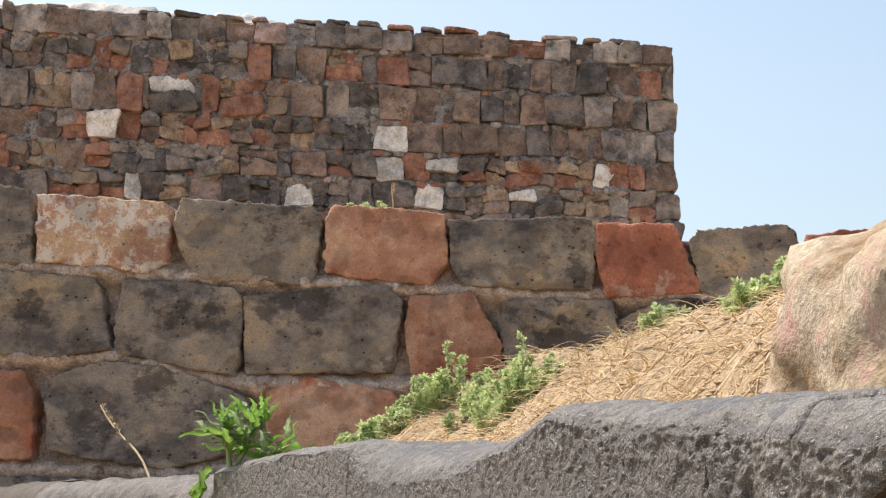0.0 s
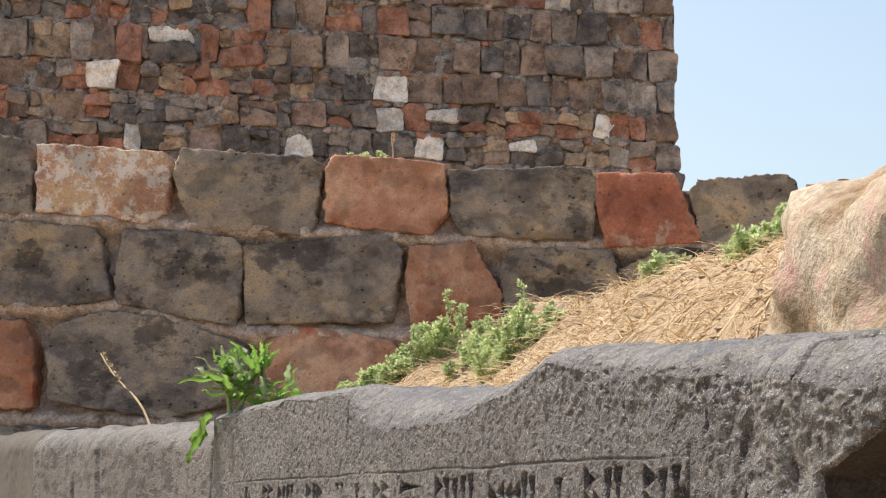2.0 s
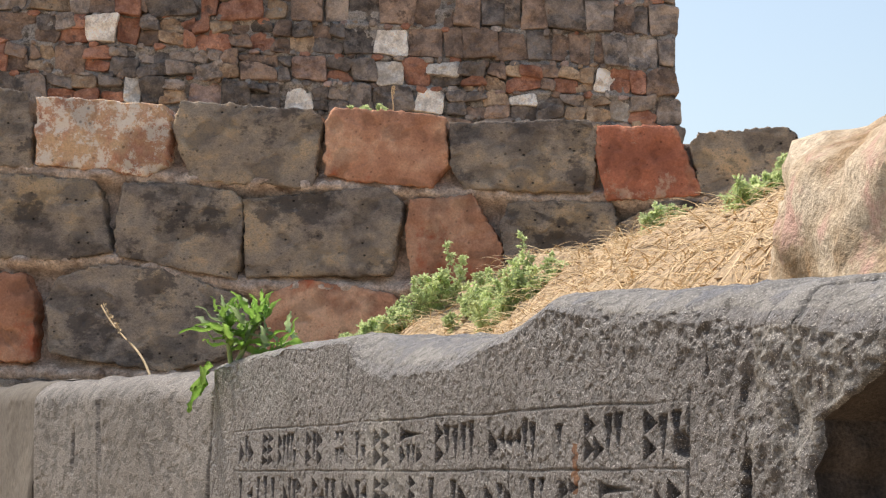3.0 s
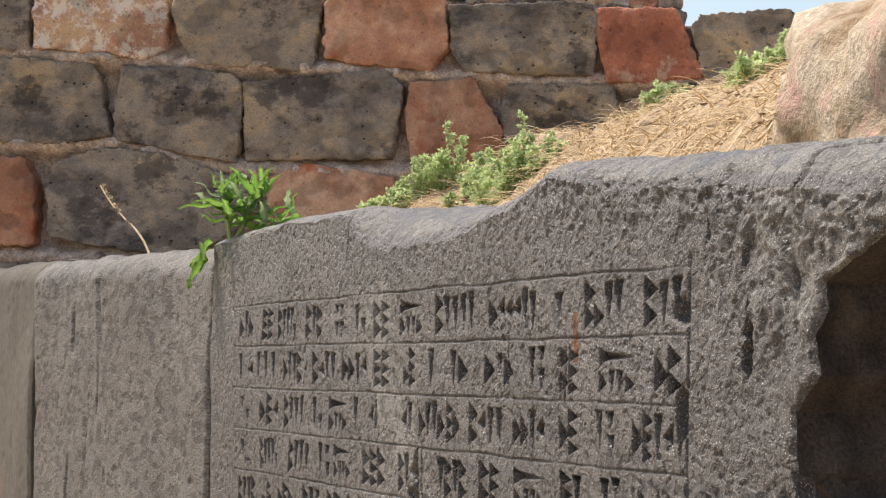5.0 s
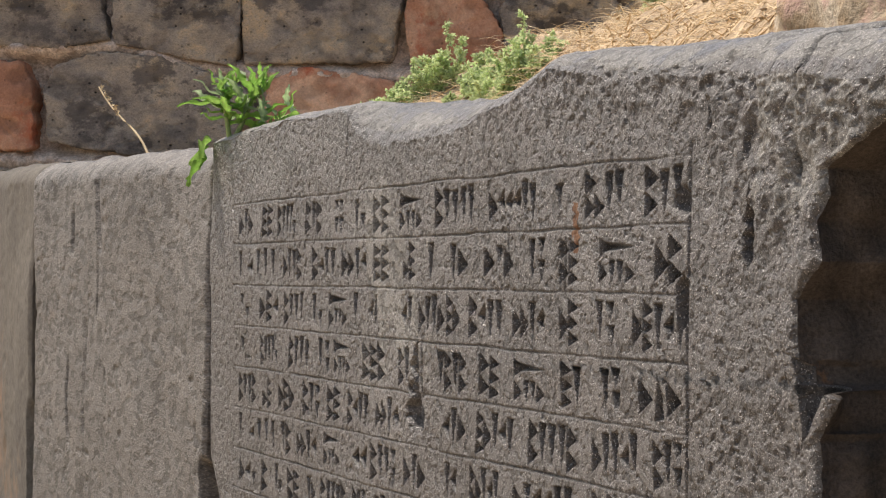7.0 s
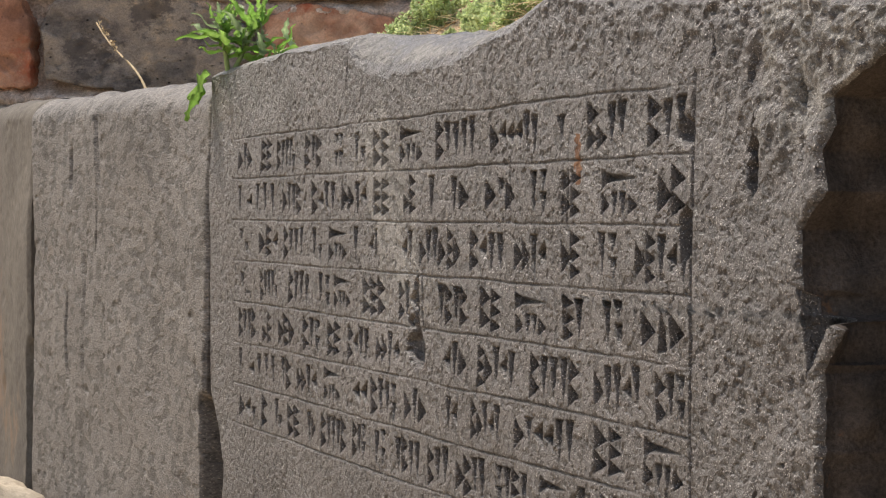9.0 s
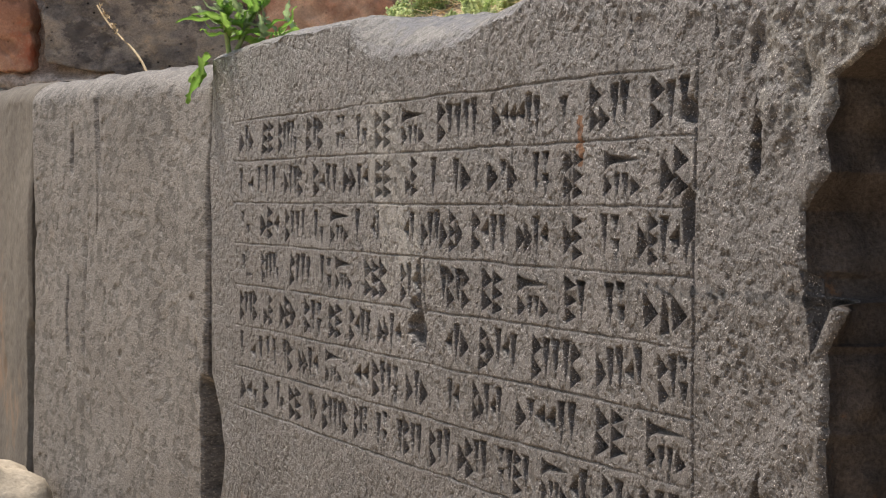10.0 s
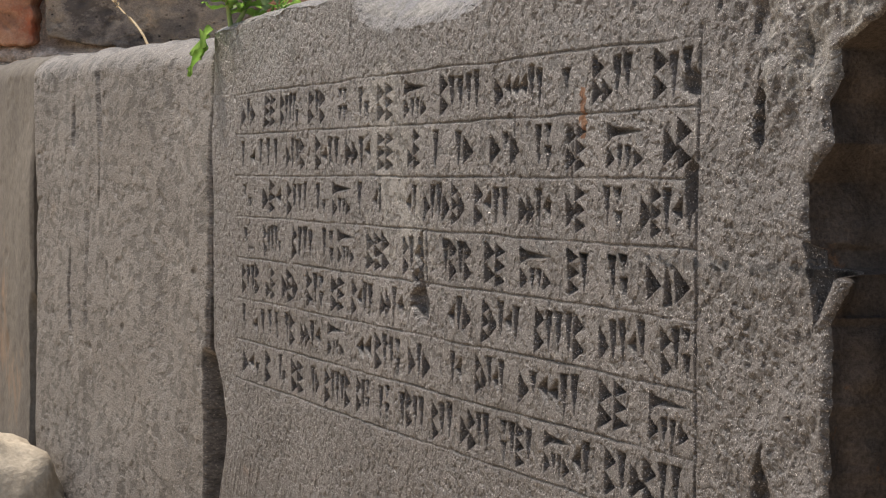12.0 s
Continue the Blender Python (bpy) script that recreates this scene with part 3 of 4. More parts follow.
# ---- the inscribed block ----
TOP_U = (-0.20, -0.14, -0.08, 0.18, 0.395, 0.51, 0.74, 0.787, 0.843, 0.883, 0.95, 1.12, 1.21, 1.37, 1.50, 1.60)
TOP_Z = (1.235, 1.250, 1.256, 1.259, 1.257, 1.249, 1.233, 1.240, 1.254, 1.260, 1.257, 1.246, 1.245, 1.238, 1.230, 1.222)
BREAK_U = (-0.2, 0.2, 0.38, 0.42, 0.475, 0.584, 0.683, 0.816, 0.87, 0.90, 1.007, 1.166, 1.302, 1.40, 1.60)
BREAK_Z = (1.240, 1.250, 1.243, 1.218, 1.201, 1.195, 1.199, 1.221, 1.244, 1.240, 1.223, 1.211, 1.200, 1.188, 1.172)
END_Z = (0.0, 0.82, 0.839, 0.903, 0.942, 0.955, 0.9726, 0.981, 1.007, 1.040, 1.067, 1.095, 1.113, 1.132, 1.144, 1.155, 1.19, 1.25)
END_U = (1.41, 1.411, 1.413, 1.417, 1.414, 1.424, 1.439, 1.396, 1.391, 1.388, 1.417, 1.413, 1.422, 1.419, 1.451, 1.480, 1.55, 1.60)
LINE_TOP, LINE_STEP = 1.152, 0.0548
LINES = (
    "-0.7:5.5:>|> 9.6:14.2:33 16.6:24.6:2|||v 27.9:33.8:2|2 38.3:41.5:ii 45.1:49.4:|v 51.8:56.9:23 60.2:67.2:T 70.3:80.5:2|||| 83.6:94.9:><<<|| 98.5:100.7:' 104.7:112.0:21|| 115.8:122.4:2||",
    "-0.7:1.5:| 3.8:16.2:a||| 19.0:26.5:>||2 30.4:39.0:2a|| 41.0:49.5:>>|< 51.9:57.1:33 61.2:64.9:13 68.1:70.4:| 73.8:78.6:|> 82.6:89.6:>'> 92.9:97.1:|i 99.7:103.4:23 107.7:114.8:T 117.8:122.2:>2",
    "-0.0:5.2:'v 9.5:17.5:>3< 19.8:27.6:2||| 30.4:34.6:|v 36.7:43.4:T 44.9:47.2:| 50.5:53.4:<| 60.9:64.2:<| 66.1:73.0:>||> 73.5:76.7:3> 79.0:87.1:2<|| 89.5:96.6:>>|< 99.8:103.3:>3 106.7:111.2:|i 114.1:123.2:>3|<|",
    "0.1:5.3:'- 9.8:17.6:2|||v 22.2:29.9:2||| 32.7:37.6:|i 38.6:44.6:T 48.4:55.6:232 60.2:65.1:2|< 71.3:78.6:|2|2 81.7:86.8:23 90.0:97.0:T 99.9:104.1:3| 107.7:112.0:|i 115.2:122.4:>^>",
    "-0.4:7.4:2||2 10.4:14.6:13 17.7:24.5:>3> 27.8:33.8:2|i 36.3:40.9:23 43.6:50.7:2<|| 53.0:60.3:>>|< 72.9:78.7:<|> 81.5:90.1:3>|<| 93.4:103.1:2|||2 106.1:115.0:>||<| 117.6:122.7:2|i",
    "-0.3:1.3:| 4.2:16.6:a||| 18.2:22.4:|2 25.1:32.6:>>|< 35.3:41.7:T 45.6:50.8:<< 51.7:59.9:2||i 62.0:68.4:>|> 73.7:76.7:|< 79.9:87.0:2>|<| 90.2:102.6:>'<<|| 106.2:111.8:23 115.4:122.5:T",
    "0.3:8.1:><v 10.1:13.8:2 15.5:18.5:|v 20.9:25.8:23 29.1:32.3:|> 34.4:43.4:2|||2 45.7:50.0:2|i 52.7:56.5:|i 59.3:66.9:|2|| 69.0:74.6:2|| 76.3:83.5:>2|| 85.7:93.4:i|3| 95.8:104.9:T<| 107.6:111.7:2| 112.2:121.3:>2||",
)


def wedge(field, u, z, corners, slope, most):
    """Presses one three-cornered wedge into the field of depths."""
    c = np.array(corners, float)
    lo, hi = c.min(0), c.max(0)
    near = np.nonzero((u > lo[0]) & (u < hi[0]) & (z > lo[1]) & (z < hi[1]))
    if not len(near[0]):
        return
    p = np.stack([u[near], z[near]], 1)
    if (c[1] - c[0])[0] * (c[2] - c[0])[1] - (c[1] - c[0])[1] * (c[2] - c[0])[0] < 0:
        c = c[::-1]
    d = np.full(len(p), 9.0)
    for i in range(3):
        a, b = c[i], c[(i + 1) % 3]
        e = (b - a) / np.linalg.norm(b - a)
        d = np.minimum(d, e[0] * (p - a)[:, 1] - e[1] * (p - a)[:, 0])
    field[near] = np.maximum(field[near], np.clip(d * slope, 0, most))


def carve(field, u, z, rng):
    """All the wedges of the lines of writing."""
    def head(x, y, w, h):                      # a broad wedge pointing along the line
        wedge(field, u, z, [(x, y + h / 2), (x, y - h / 2), (x + w, y - 0.05 * h)], 3.2, 0.016)

    def hook(x, y, w, h):                      # a hook pointing back
        wedge(field, u, z, [(x + w, y + h / 2), (x + w, y - h / 2), (x, y)], 2.8, 0.014)

    def stroke(x, y0, y1, w):                  # an upright wedge, its head on top
        wedge(field, u, z, [(x - w / 2, y0), (x + w / 2, y0), (x + w * 0.08, y1)], 4.2, 0.015)

    def lie(x, y, w, h):                       # a long lying wedge
        wedge(field, u, z, [(x, y + h / 2), (x, y - h / 2), (x + 0.32 * w, y)], 2.8, 0.016)
        wedge(field, u, z, [(x + 0.01, y + h * 0.28), (x + 0.01, y - h * 0.25), (x + w, y)], 3.2, 0.013)

    for k, line in enumerate(LINES):
        base = LINE_TOP - (k + 1) * LINE_STEP + 0.0065
        tall = LINE_STEP - 0.013
        for token in line.split():
            a0, a1, pattern = token.split(":")
            a0, a1 = float(a0) / 100, float(a1) / 100
            step = (a1 - a0) / len(pattern)
            if pattern == "T<|":
                step = (a1 - a0) / 5
            x = a0
            for c in pattern:
                y = base + rng.uniform(-0.0015, 0.0015)
                w = min(step, 0.024) * 0.98
                bar = min(step * 0.78, 0.0135)
                if c == "|":
                    stroke(x + step / 2, y + tall * rng.uniform(0.93, 1), y + tall * rng.uniform(0, 0.08), bar + 0.002)
                elif c == "v":
                    stroke(x + step / 2, y + tall * 0.5, y, bar + 0.002)
                elif c in "'^":
                    stroke(x + step / 2, y + tall * 0.85, y + tall * 0.3, bar * 1.2) if c == "'" else wedge(
                        field, u, z, [(x + step * 0.2, y), (x + step * 0.8, y), (x + step * 0.45, y + tall)], 3.0, 0.011)
                elif c == "i":
                    stroke(x + step / 2, y + tall * 0.97, y + tall * 0.55, bar + 0.003)
                    stroke(x + step / 2, y + tall * 0.5, y, bar + 0.003)
                elif c in "123":
                    n = int(c) if c != "1" else 1
                    for i in range(n):
                        at = y + tall * ((i + 0.5) / n if n > 1 else 0.28)
                        head(x, at, w * 1.08, tall / max(n, 2) * 1.08)
                elif c == ">":
                    head(x, y + tall * 0.45, w * 1.1, tall * 0.74)
                elif c == "<":
                    hook(x, y + tall * 0.52, w, tall * 0.64)
                elif c == "a":
                    hook(x, y + tall * 0.4, w, tall * 0.55)
                elif c == "-":
                    lie(x, y + tall * 0.2, step, tall * 0.3)
                elif c == "T":
                    wide = (a1 - a0) if len(pattern) == 1 else step * 3
                    lie(x, y + tall * 0.78, wide, tall * 0.42)
                    head(x, y + tall * 0.26, wide * 0.24, tall * 0.5)
                    stroke(x + wide * 0.36, y + tall * 0.52, y, wide * 0.17)
                    stroke(x + wide * 0.57, y + tall * 0.52, y, wide * 0.17)
                    head(x + wide * 0.70, y + tall * 0.25, wide * 0.25, tall * 0.42)
                    x += wide - step
                x += step
    # ruled lines and the margin
    for k in range(8):
        at = LINE_TOP - k * LINE_STEP + 0.0012 * grain_of(u, u * 0 + k, 0.09, k) + 0.0006 * grain_of(u, u * 0 + k, 0.02, k)
        groove = np.clip(1.2 - np.abs(z - at) / 0.0013, 0, 1) * 0.0018 * np.clip(1.0 + 0.7 * grain_of(u, z, 0.05, 30 + k), 0.15, 1.5)
        field[:] = np.maximum(field, np.where((u > -0.03) & (u < 1.232), groove, 0))
    at = 1.233 + 0.0015 * grain_of(z, z * 0, 0.08, 3)
    margin = np.clip(1.2 - np.abs(u - at) / 0.0020, 0, 1) * 0.0032
    field[:] = np.maximum(field, np.where((z < LINE_TOP + 0.01) & (z > LINE_TOP - 7.1 * LINE_STEP), margin, 0))


def face_height(u, z, rough):
    """How far each place of a dressed basalt face lies behind its plane: slow waves, fine tooling, and small sharp pits."""
    d = 0.0025 * crag(u, z, 0.16, 1) + 0.0008 * crag(u, z, 0.045, 2)
    d = d + 0.00022 * rough * crag(u, z, 0.0042, 3) + (rough - 1) * (0.0012 * crag(u, z, 0.0085, 5) + 0.0014 * crag(u, z, 0.0050, 7))
    few = np.clip(0.75 + 0.6 * crag(u, z, 0.07, 9), 0.2, 1.5)
    d = d + 0.0010 * few * ease((crag(u, z, 0.0060, 4) - 0.42) / 0.22) + 0.0007 * ease((crag(u, z, 0.0034, 6) - 0.50) / 0.2)
    return d


def inscribed_block():
    rng = np.random.RandomState(5)
    cols, tiers = 1120, 560
    t = np.linspace(0, 1, cols)
    # steps grow with the distance along the face
    run = t * (1 + 0.28 * (1 - t))
    fine = np.linspace(0, 1, tiers)
    low = np.linspace(0.0, 0.66, 10)[:-1]

    def span(z):
        left = np.interp(z, (0, 0.58, 0.66, 0.70, 0.75, 0.80, 0.86, 1.26), (-0.13, -0.125, -0.085, -0.075, -0.100, -0.148, -0.153, -0.156)) + 0.002 * grain_of(z, z * 0, 0.05, 8)
        right = np.interp(z, END_Z, END_U) + 0.0016 * grain_of(z, z * 0, 0.022, 5) + 0.0012 * grain_of(z, z * 0, 0.008, 6)
        return left, right

    guess = -0.15 + 1.6 * run
    brk = np.interp(guess, BREAK_U, BREAK_Z) + 0.003 * grain_of(guess, guess * 0, 0.03, 4)
    top = np.maximum(np.interp(guess, TOP_U, TOP_Z), brk + 0.006)
    zs = np.concatenate([np.repeat(low[:, None], cols, 1), 0.66 + fine[:, None] * (brk - 0.66)[None]], 0)
    left, right = span(zs)
    us = left + (right - left) * run[None]
    coarse = 1 + 0.45 * ease((us - 1.235) / 0.03) + 0.9 * ease((zs - brk + 0.05) / 0.05) * ease((us - 0.85) / 0.1)
    d = face_height(us, zs, coarse)
    d += 0.003 * ease((us - 1.26) / 0.08) * crag(us, zs, 0.035, 12) + 0.004 * ease((us - 1.25) / 0.06) * ease((zs - 1.06) / 0.06) * np.abs(crag(us, zs * 0.7, 0.026, 13)) + 0.0022 * ease((us - 0.8) / 0.3) * ease((zs - 1.165) / 0.03) * np.abs(crag(us, zs * 0.8, 0.024, 14))
    torn = np.maximum(ease((us - 1.25) / 0.06) * ease((zs - 1.05) / 0.06), ease((us - 0.75) / 0.3) * ease((zs - 1.165) / 0.03))
    d += torn * (0.0012 * ease((crag(us, zs * 0.8, 0.009, 16) - 0.3) / 0.35) + 0.0013 * crag(us, zs * 0.8, 0.009, 17))
    field = np.zeros_like(us)
    carve(field, us, zs, rng)
    field *= np.clip(0.95 + 0.25 * grain_of(us, zs, 0.03, 15), 0.5, 1.1)
    # knocks and cracks
    for cu, cz, ru, rz, deep in ((0.652, 0.915, 0.026, 0.024, 0.014), (1.226, 1.035, 0.011, 0.022, 0.016),
                                 (1.222, 1.115, 0.012, 0.012, 0.012), (0.655, 0.955, 0.006, 0.03, 0.010)):
        r = np.hypot((us - cu) / ru, (zs - cz) / rz) + 0.4 * crag(us, zs, 0.02, 22) + 0.25 * crag(us, zs, 0.007, 23)
        field = np.maximum(field, deep * ease((1.1 - r) / 0.6))
    # long slots in the rough margin beside the writing, ragged along their sides
    for cu, lean, half, z0, z1, deep in ((1.323, 0.05, 0.0075, 1.060, 1.128, 0.013), (1.318, -0.02, 0.003, 1.14, 1.18, 0.005), (1.385, 0.0, 0.0035, 1.122, 1.165, 0.010),
                                         (1.328, 0.04, 0.009, 0.760, 0.858, 0.010), (1.262, 0.1, 0.004, 1.165, 1.20, 0.006)):
        at = cu + lean * (zs - (z0 + z1) / 2) + 0.003 * crag(us, zs, 0.016, 24) + 0.002 * crag(us, zs, 0.006, 25)
        side = half * np.clip(np.minimum((zs - z0) * 3, (z1 - zs)) / 0.03, 0, 1) * (1 + 0.4 * grain_of(zs, zs * 0 + cu, 0.012, 26))
        field = np.maximum(field, deep * ease((side - np.abs(us - at)) / 0.003) * (side > 0.0005))
    # hair cracks across the lines of writing
    for cu, drift, z0, z1 in ((0.884, 0.02, 1.055, 1.105), (0.672, -0.05, 0.93, 0.988), (1.008, 0.05, 1.04, 1.09), (0.425, 0.1, 1.19, 1.24), (1.13, -0.3, 1.165, 1.20)):
        at = cu + drift * (zs - z0) + 0.002 * grain_of(zs, zs * 0, 0.012, 27)
        field = np.maximum(field, 0.003 * np.clip(1 - np.abs(us - at) / 0.002, 0, 1) * ((zs > z0) & (zs < z1)))
    # the notch behind the splinter at the broken end
    wedge(field, us, zs, [(1.388, 1.000), (1.430, 0.985), (1.399, 0.938)], 3.0, 0.03)
    d = d + field
    edge = np.minimum(us - left, right - us)
    d = d + 0.004 * np.clip(1 - edge / 0.008, 0, 1) ** 2
    rows = [on_face(us, zs, d)]
    # broken upper edge, then the top
    u1, d1 = us[-1], d[-1]
    for s in np.linspace(0.04, 1, 26):
        rise = np.sin(s * np.pi / 2) * 0.75 + 0.25 * s
        z = brk + (top - brk) * rise
        back = (top - brk) * (0.15 * s + 1.25 * s * s) + 0.012 * s
        rough = 0.003 * grain_of(u1, z * 0 + s * 0.08, 0.03, 41) + 0.0018 * grain_of(u1, z * 0 + s * 0.08, 0.009, 42)
        rough = rough + 0.005 * ease((u1 - 0.85) / 0.1) * math.sin(s * math.pi) * crag(u1, z * 0 + s * 0.08, 0.028, 45)
        hollow = 0.016 * np.exp(-((u1 - 1.412) / 0.020) ** 2 - ((s - 0.75) / 0.09) ** 2) + 0.006 * np.exp(-((u1 - 1.385 - 0.004 * math.sin(9 * s)) / 0.003) ** 2) * (s < 0.8)
        rows.append(on_face(u1, z + rough * 0.6 - hollow, d1 * (1 - s) ** 3 + back + rough + 0.6 * hollow)[None])
    b1, z1 = back, z
    for s in np.geomspace(0.012, 0.56, 26):
        rough = 0.004 * grain_of(u1, u1 * 0 + s, 0.05, 43) + 0.002 * grain_of(u1, u1 * 0 + s, 0.014, 44)
        rows.append(on_face(u1, z1 - 0.12 * s * 0.3 + rough, b1 + s)[None])
    rows.append(on_face(u1, z1 * 0, b1 + 0.56)[None])
    grid = np.concatenate(rows)
    block = tagged(new("inscribed_block", sheet("inscribed_block", grid, M_BASALT)),
                   "dark grey basalt block carved with lines of wedge-shaped writing", "inscribed stone")
    # lime runs over the middle of the writing and one streak of rust
    block.data.materials.append(M_BASALT_PALE)
    block.data.materials.append(M_RUST)
    um, zm = us[:-1, :-1], zs[:-1, :-1]
    blotch = grain_of(um, zm * 0.4, 0.02, 61) + 0.8 * grain_of(um, zm, 0.006, 62) + 0.5 * grain_of(um, zm, 0.08, 63)
    lime_run = np.exp(-((um - 0.56 - 0.15 * (1.1 - zm)) / 0.11) ** 2) * ease((zm - 0.86) / 0.12) * ease((1.2 - zm) / 0.06)
    index = np.where(blotch + 2.2 * lime_run > 1.6, 1, 0)
    index = np.where((um > 1.33) & (zm > 1.10) & (blotch > -0.1), 1, index)
    streak = np.abs(um - 1.029 - 0.0035 * grain_of(zm, zm * 0, 0.015, 64)) < 0.0042 * (1 + grain_of(um, zm, 0.004, 65))
    index = np.where(streak & (np.abs(zm - 1.098) < 0.022), 2, index)
    spare = len(block.data.polygons) - index.size
    rest = np.arange(spare) // (cols - 1)
    weathered = (grain_of(u1[np.arange(spare) % (cols - 1)], rest * 0.004, 0.03, 66) + 0.5 * grain_of(u1[np.arange(spare) % (cols - 1)], rest * 0.004, 0.008, 67) > -0.35) & (rest > 4)
    block.data.polygons.foreach_set("material_index", np.concatenate([index.reshape(-1), weathered.astype(int)]).astype(np.int32))
    # the two ends
    for name, column, sign in (("near_end", -1, 1), ("far_end", 0, -1)):
        edge = grid[9:9 + tiers, column]
        z = edge[:, 2]
        back = np.concatenate([[0.0], np.geomspace(0.006, 0.56, 44)])
        uu = (edge[:, :2] - FACE_AT) @ FACE_U
        dd = -(edge[:, :2] - FACE_AT) @ FACE_N
        U = uu[:, None] + sign * 0 + (1.412 - uu[:, None] if sign > 0 else 0) * ease(back[None] / np.where((uu > 1.418) & (z < 1.0), 0.018, 0.12)[:, None])
        U = U + 0.007 * grain_of(back[None] + 0 * U, z[:, None] + 0 * U, 0.07, 51) * ease(back / 0.02)[None] + 0.005 * grain_of(back[None] + 0 * U, z[:, None] + 0 * U, 0.02, 52) * ease(back / 0.008)[None]
        g = on_face(U, z[:, None] + 0 * U, dd[:, None] + back[None])
        if sign < 0:
            g = g[:, ::-1]
        low_row = g[:1].copy()
        low_row[..., 2] = 0
        end = new(name, sheet(name, np.concatenate([low_row, g]), M_BASALT_BROKEN))
        end.parent = block
    return block


inscribed_block()


# ---- plain blocks beside it ----
def plain_block(name, u0, u1, tops, seed, mat, step, label, wavy, lean, cracks=()):
    us = np.linspace(u0, u1, int((u1 - u0) / step))
    top = np.interp(us, *tops) + 0.004 * grain_of(us, us * 0, 0.08, seed)
    curl = 0.048
    zs = np.concatenate([np.linspace(0, 0.35, 8)[:-1, None] + 0 * us, 0.35 + np.linspace(0, 1, int(0.86 / step))[:, None] * (top - curl - 0.35)[None]])
    U = np.repeat(us[None], len(zs), 0)
    end = np.minimum(U - u0, u1 - U)
    d = 0.006 * grain_of(U, zs, 0.2, seed) + wavy * 0.0035 * grain_of(U, zs * 0.35, 0.05, seed + 1) + 0.0008 * crag(U * 0.5, zs, 0.022, seed + 2) + 0.0006 * crag(U * 0.45, zs, 0.008, seed + 3) + 0.0022 * ease((crag(U * 0.45, zs * 0.8, 0.016, seed + 8) - 0.68) / 0.25)
    d = d + 0.006 * np.clip(1 - end / 0.009, 0, 1) ** 2 - lean * ease((zs - 0.9) / 0.3) * ease((U - u1 + 0.3) / 0.3) + 0.14 * ease((0.80 - zs) / 0.06) * ease((U - u1 + 0.022) / 0.012)
    for cu, drift, wide, deep, z0, z1 in cracks:
        at = cu + drift * (1.25 - zs) + 0.010 * grain_of(zs, zs * 0, 0.07, seed + 9) + 0.022 * grain_of(zs, zs * 0 + cu, 0.22, seed + 10)
        d = d + deep * np.clip(1 - np.abs(U - at) / wide, 0, 1) * ease((zs - z0) / 0.05) * ease((z1 - zs) / 0.05)
    U = U + 0.004 * grain_of(zs, zs * 0, 0.06, seed + 4) * ease(1 - end / 0.03)
    rows = [on_face(U, zs, d)]
    for s in np.linspace(0.1, 1, 12):
        a = s * np.pi / 2
        r = 0.003 * grain_of(us, us * 0 + s * 0.05, 0.03, seed + 5) + 0.0015 * grain_of(us, us * 0 + s * 0.05, 0.01, seed + 6)
        rows.append(on_face(U[-1], top - curl + curl * np.sin(a) + r, d[-1] + 1.3 * curl * (1 - np.cos(a)) + r)[None])
    for s in np.geomspace(0.02, 0.5, 14):
        r = 0.006 * grain_of(us, us * 0 + s, 0.07, seed + 7)
        rows.append(on_face(U[-1], top + r + 0.03 * s, d[-1] + 1.3 * curl + s)[None])
    rows.append(on_face(U[-1], top * 0, d[-1] + 0.55)[None])
    grid = np.concatenate(rows)
    ob = tagged(new(name, sheet(name, grid, mat)), label, "stone block")
    for column in (0, -1):
        edge = grid[:-1, column]
        inner = edge.copy()
        inner[:, :2] -= FACE_N * 0.5
        pair = np.stack([edge, inner], 1) if column else np.stack([inner, edge], 1)
        e = new("end", sheet("end", pair[:-14], mat))
        e.parent = ob
    return ob


plain_block("stone_block", -1.475, -0.160, ((-1.47, -1.27, -0.78, -0.23), (1.281, 1.275, 1.262, 1.243)), 60, M_BASALT_LEFT, 0.0034,
            "weathered grey basalt block with a sunlit rounded top", 0.5, 0.0,
            cracks=((-0.91, 0.02, 0.024, 0.020, 1.08, 1.26), (-0.93, 0.03, 0.012, 0.010, 0.96, 1.10), (-1.13, 0.01, 0.018, 0.020, 1.08, 1.19), (-1.16, 0.03, 0.012, 0.012, 0.72, 0.92),
                    (-0.28, 0.02, 0.008, 0.008, 0.97, 1.02), (-1.02, 0.04, 0.016, 0.006, 0.75, 1.0)))
plain_block("pale_stone_slab", -3.4, -1.50, ((-3.4, -1.9, -1.48), (1.32, 1.292, 1.283)), 80, M_PALE_SLAB, 0.009,
            "pale buff weathered stone slab in the block row", 0.4, 0.0)

# added blocks, unseen beside the camera's line, to shade the broken near end
blocker = bmesh.new()
for x0, y0, x1, y1, z0, z1 in ((0.35, 0.55, 1.5, 1.30, 0.0, 0.62), (0.36, 0.57, 1.48, 1.29, 0.63, 1.22), (0.35, 0.56, 1.5, 1.30, 1.23, 2.0)):
    b = box_bm((x0, y0, z0), (x1, y1, z1))
    bmesh.ops.bevel(b, geom=b.edges[:], offset=0.02, segments=2, affect="EDGES")
    me = bpy.data.meshes.new("course")
    b.to_mesh(me)
    b.free()
    blocker.from_mesh(me)
me = bpy.data.meshes.new("wall_jamb")
blocker.to_mesh(me)
blocker.free()
me.materials.append(M_BASALT)
tagged(new("wall_jamb", me), "added unseen basalt blocks that keep skylight off the near end", "stone wall", kind="structure")

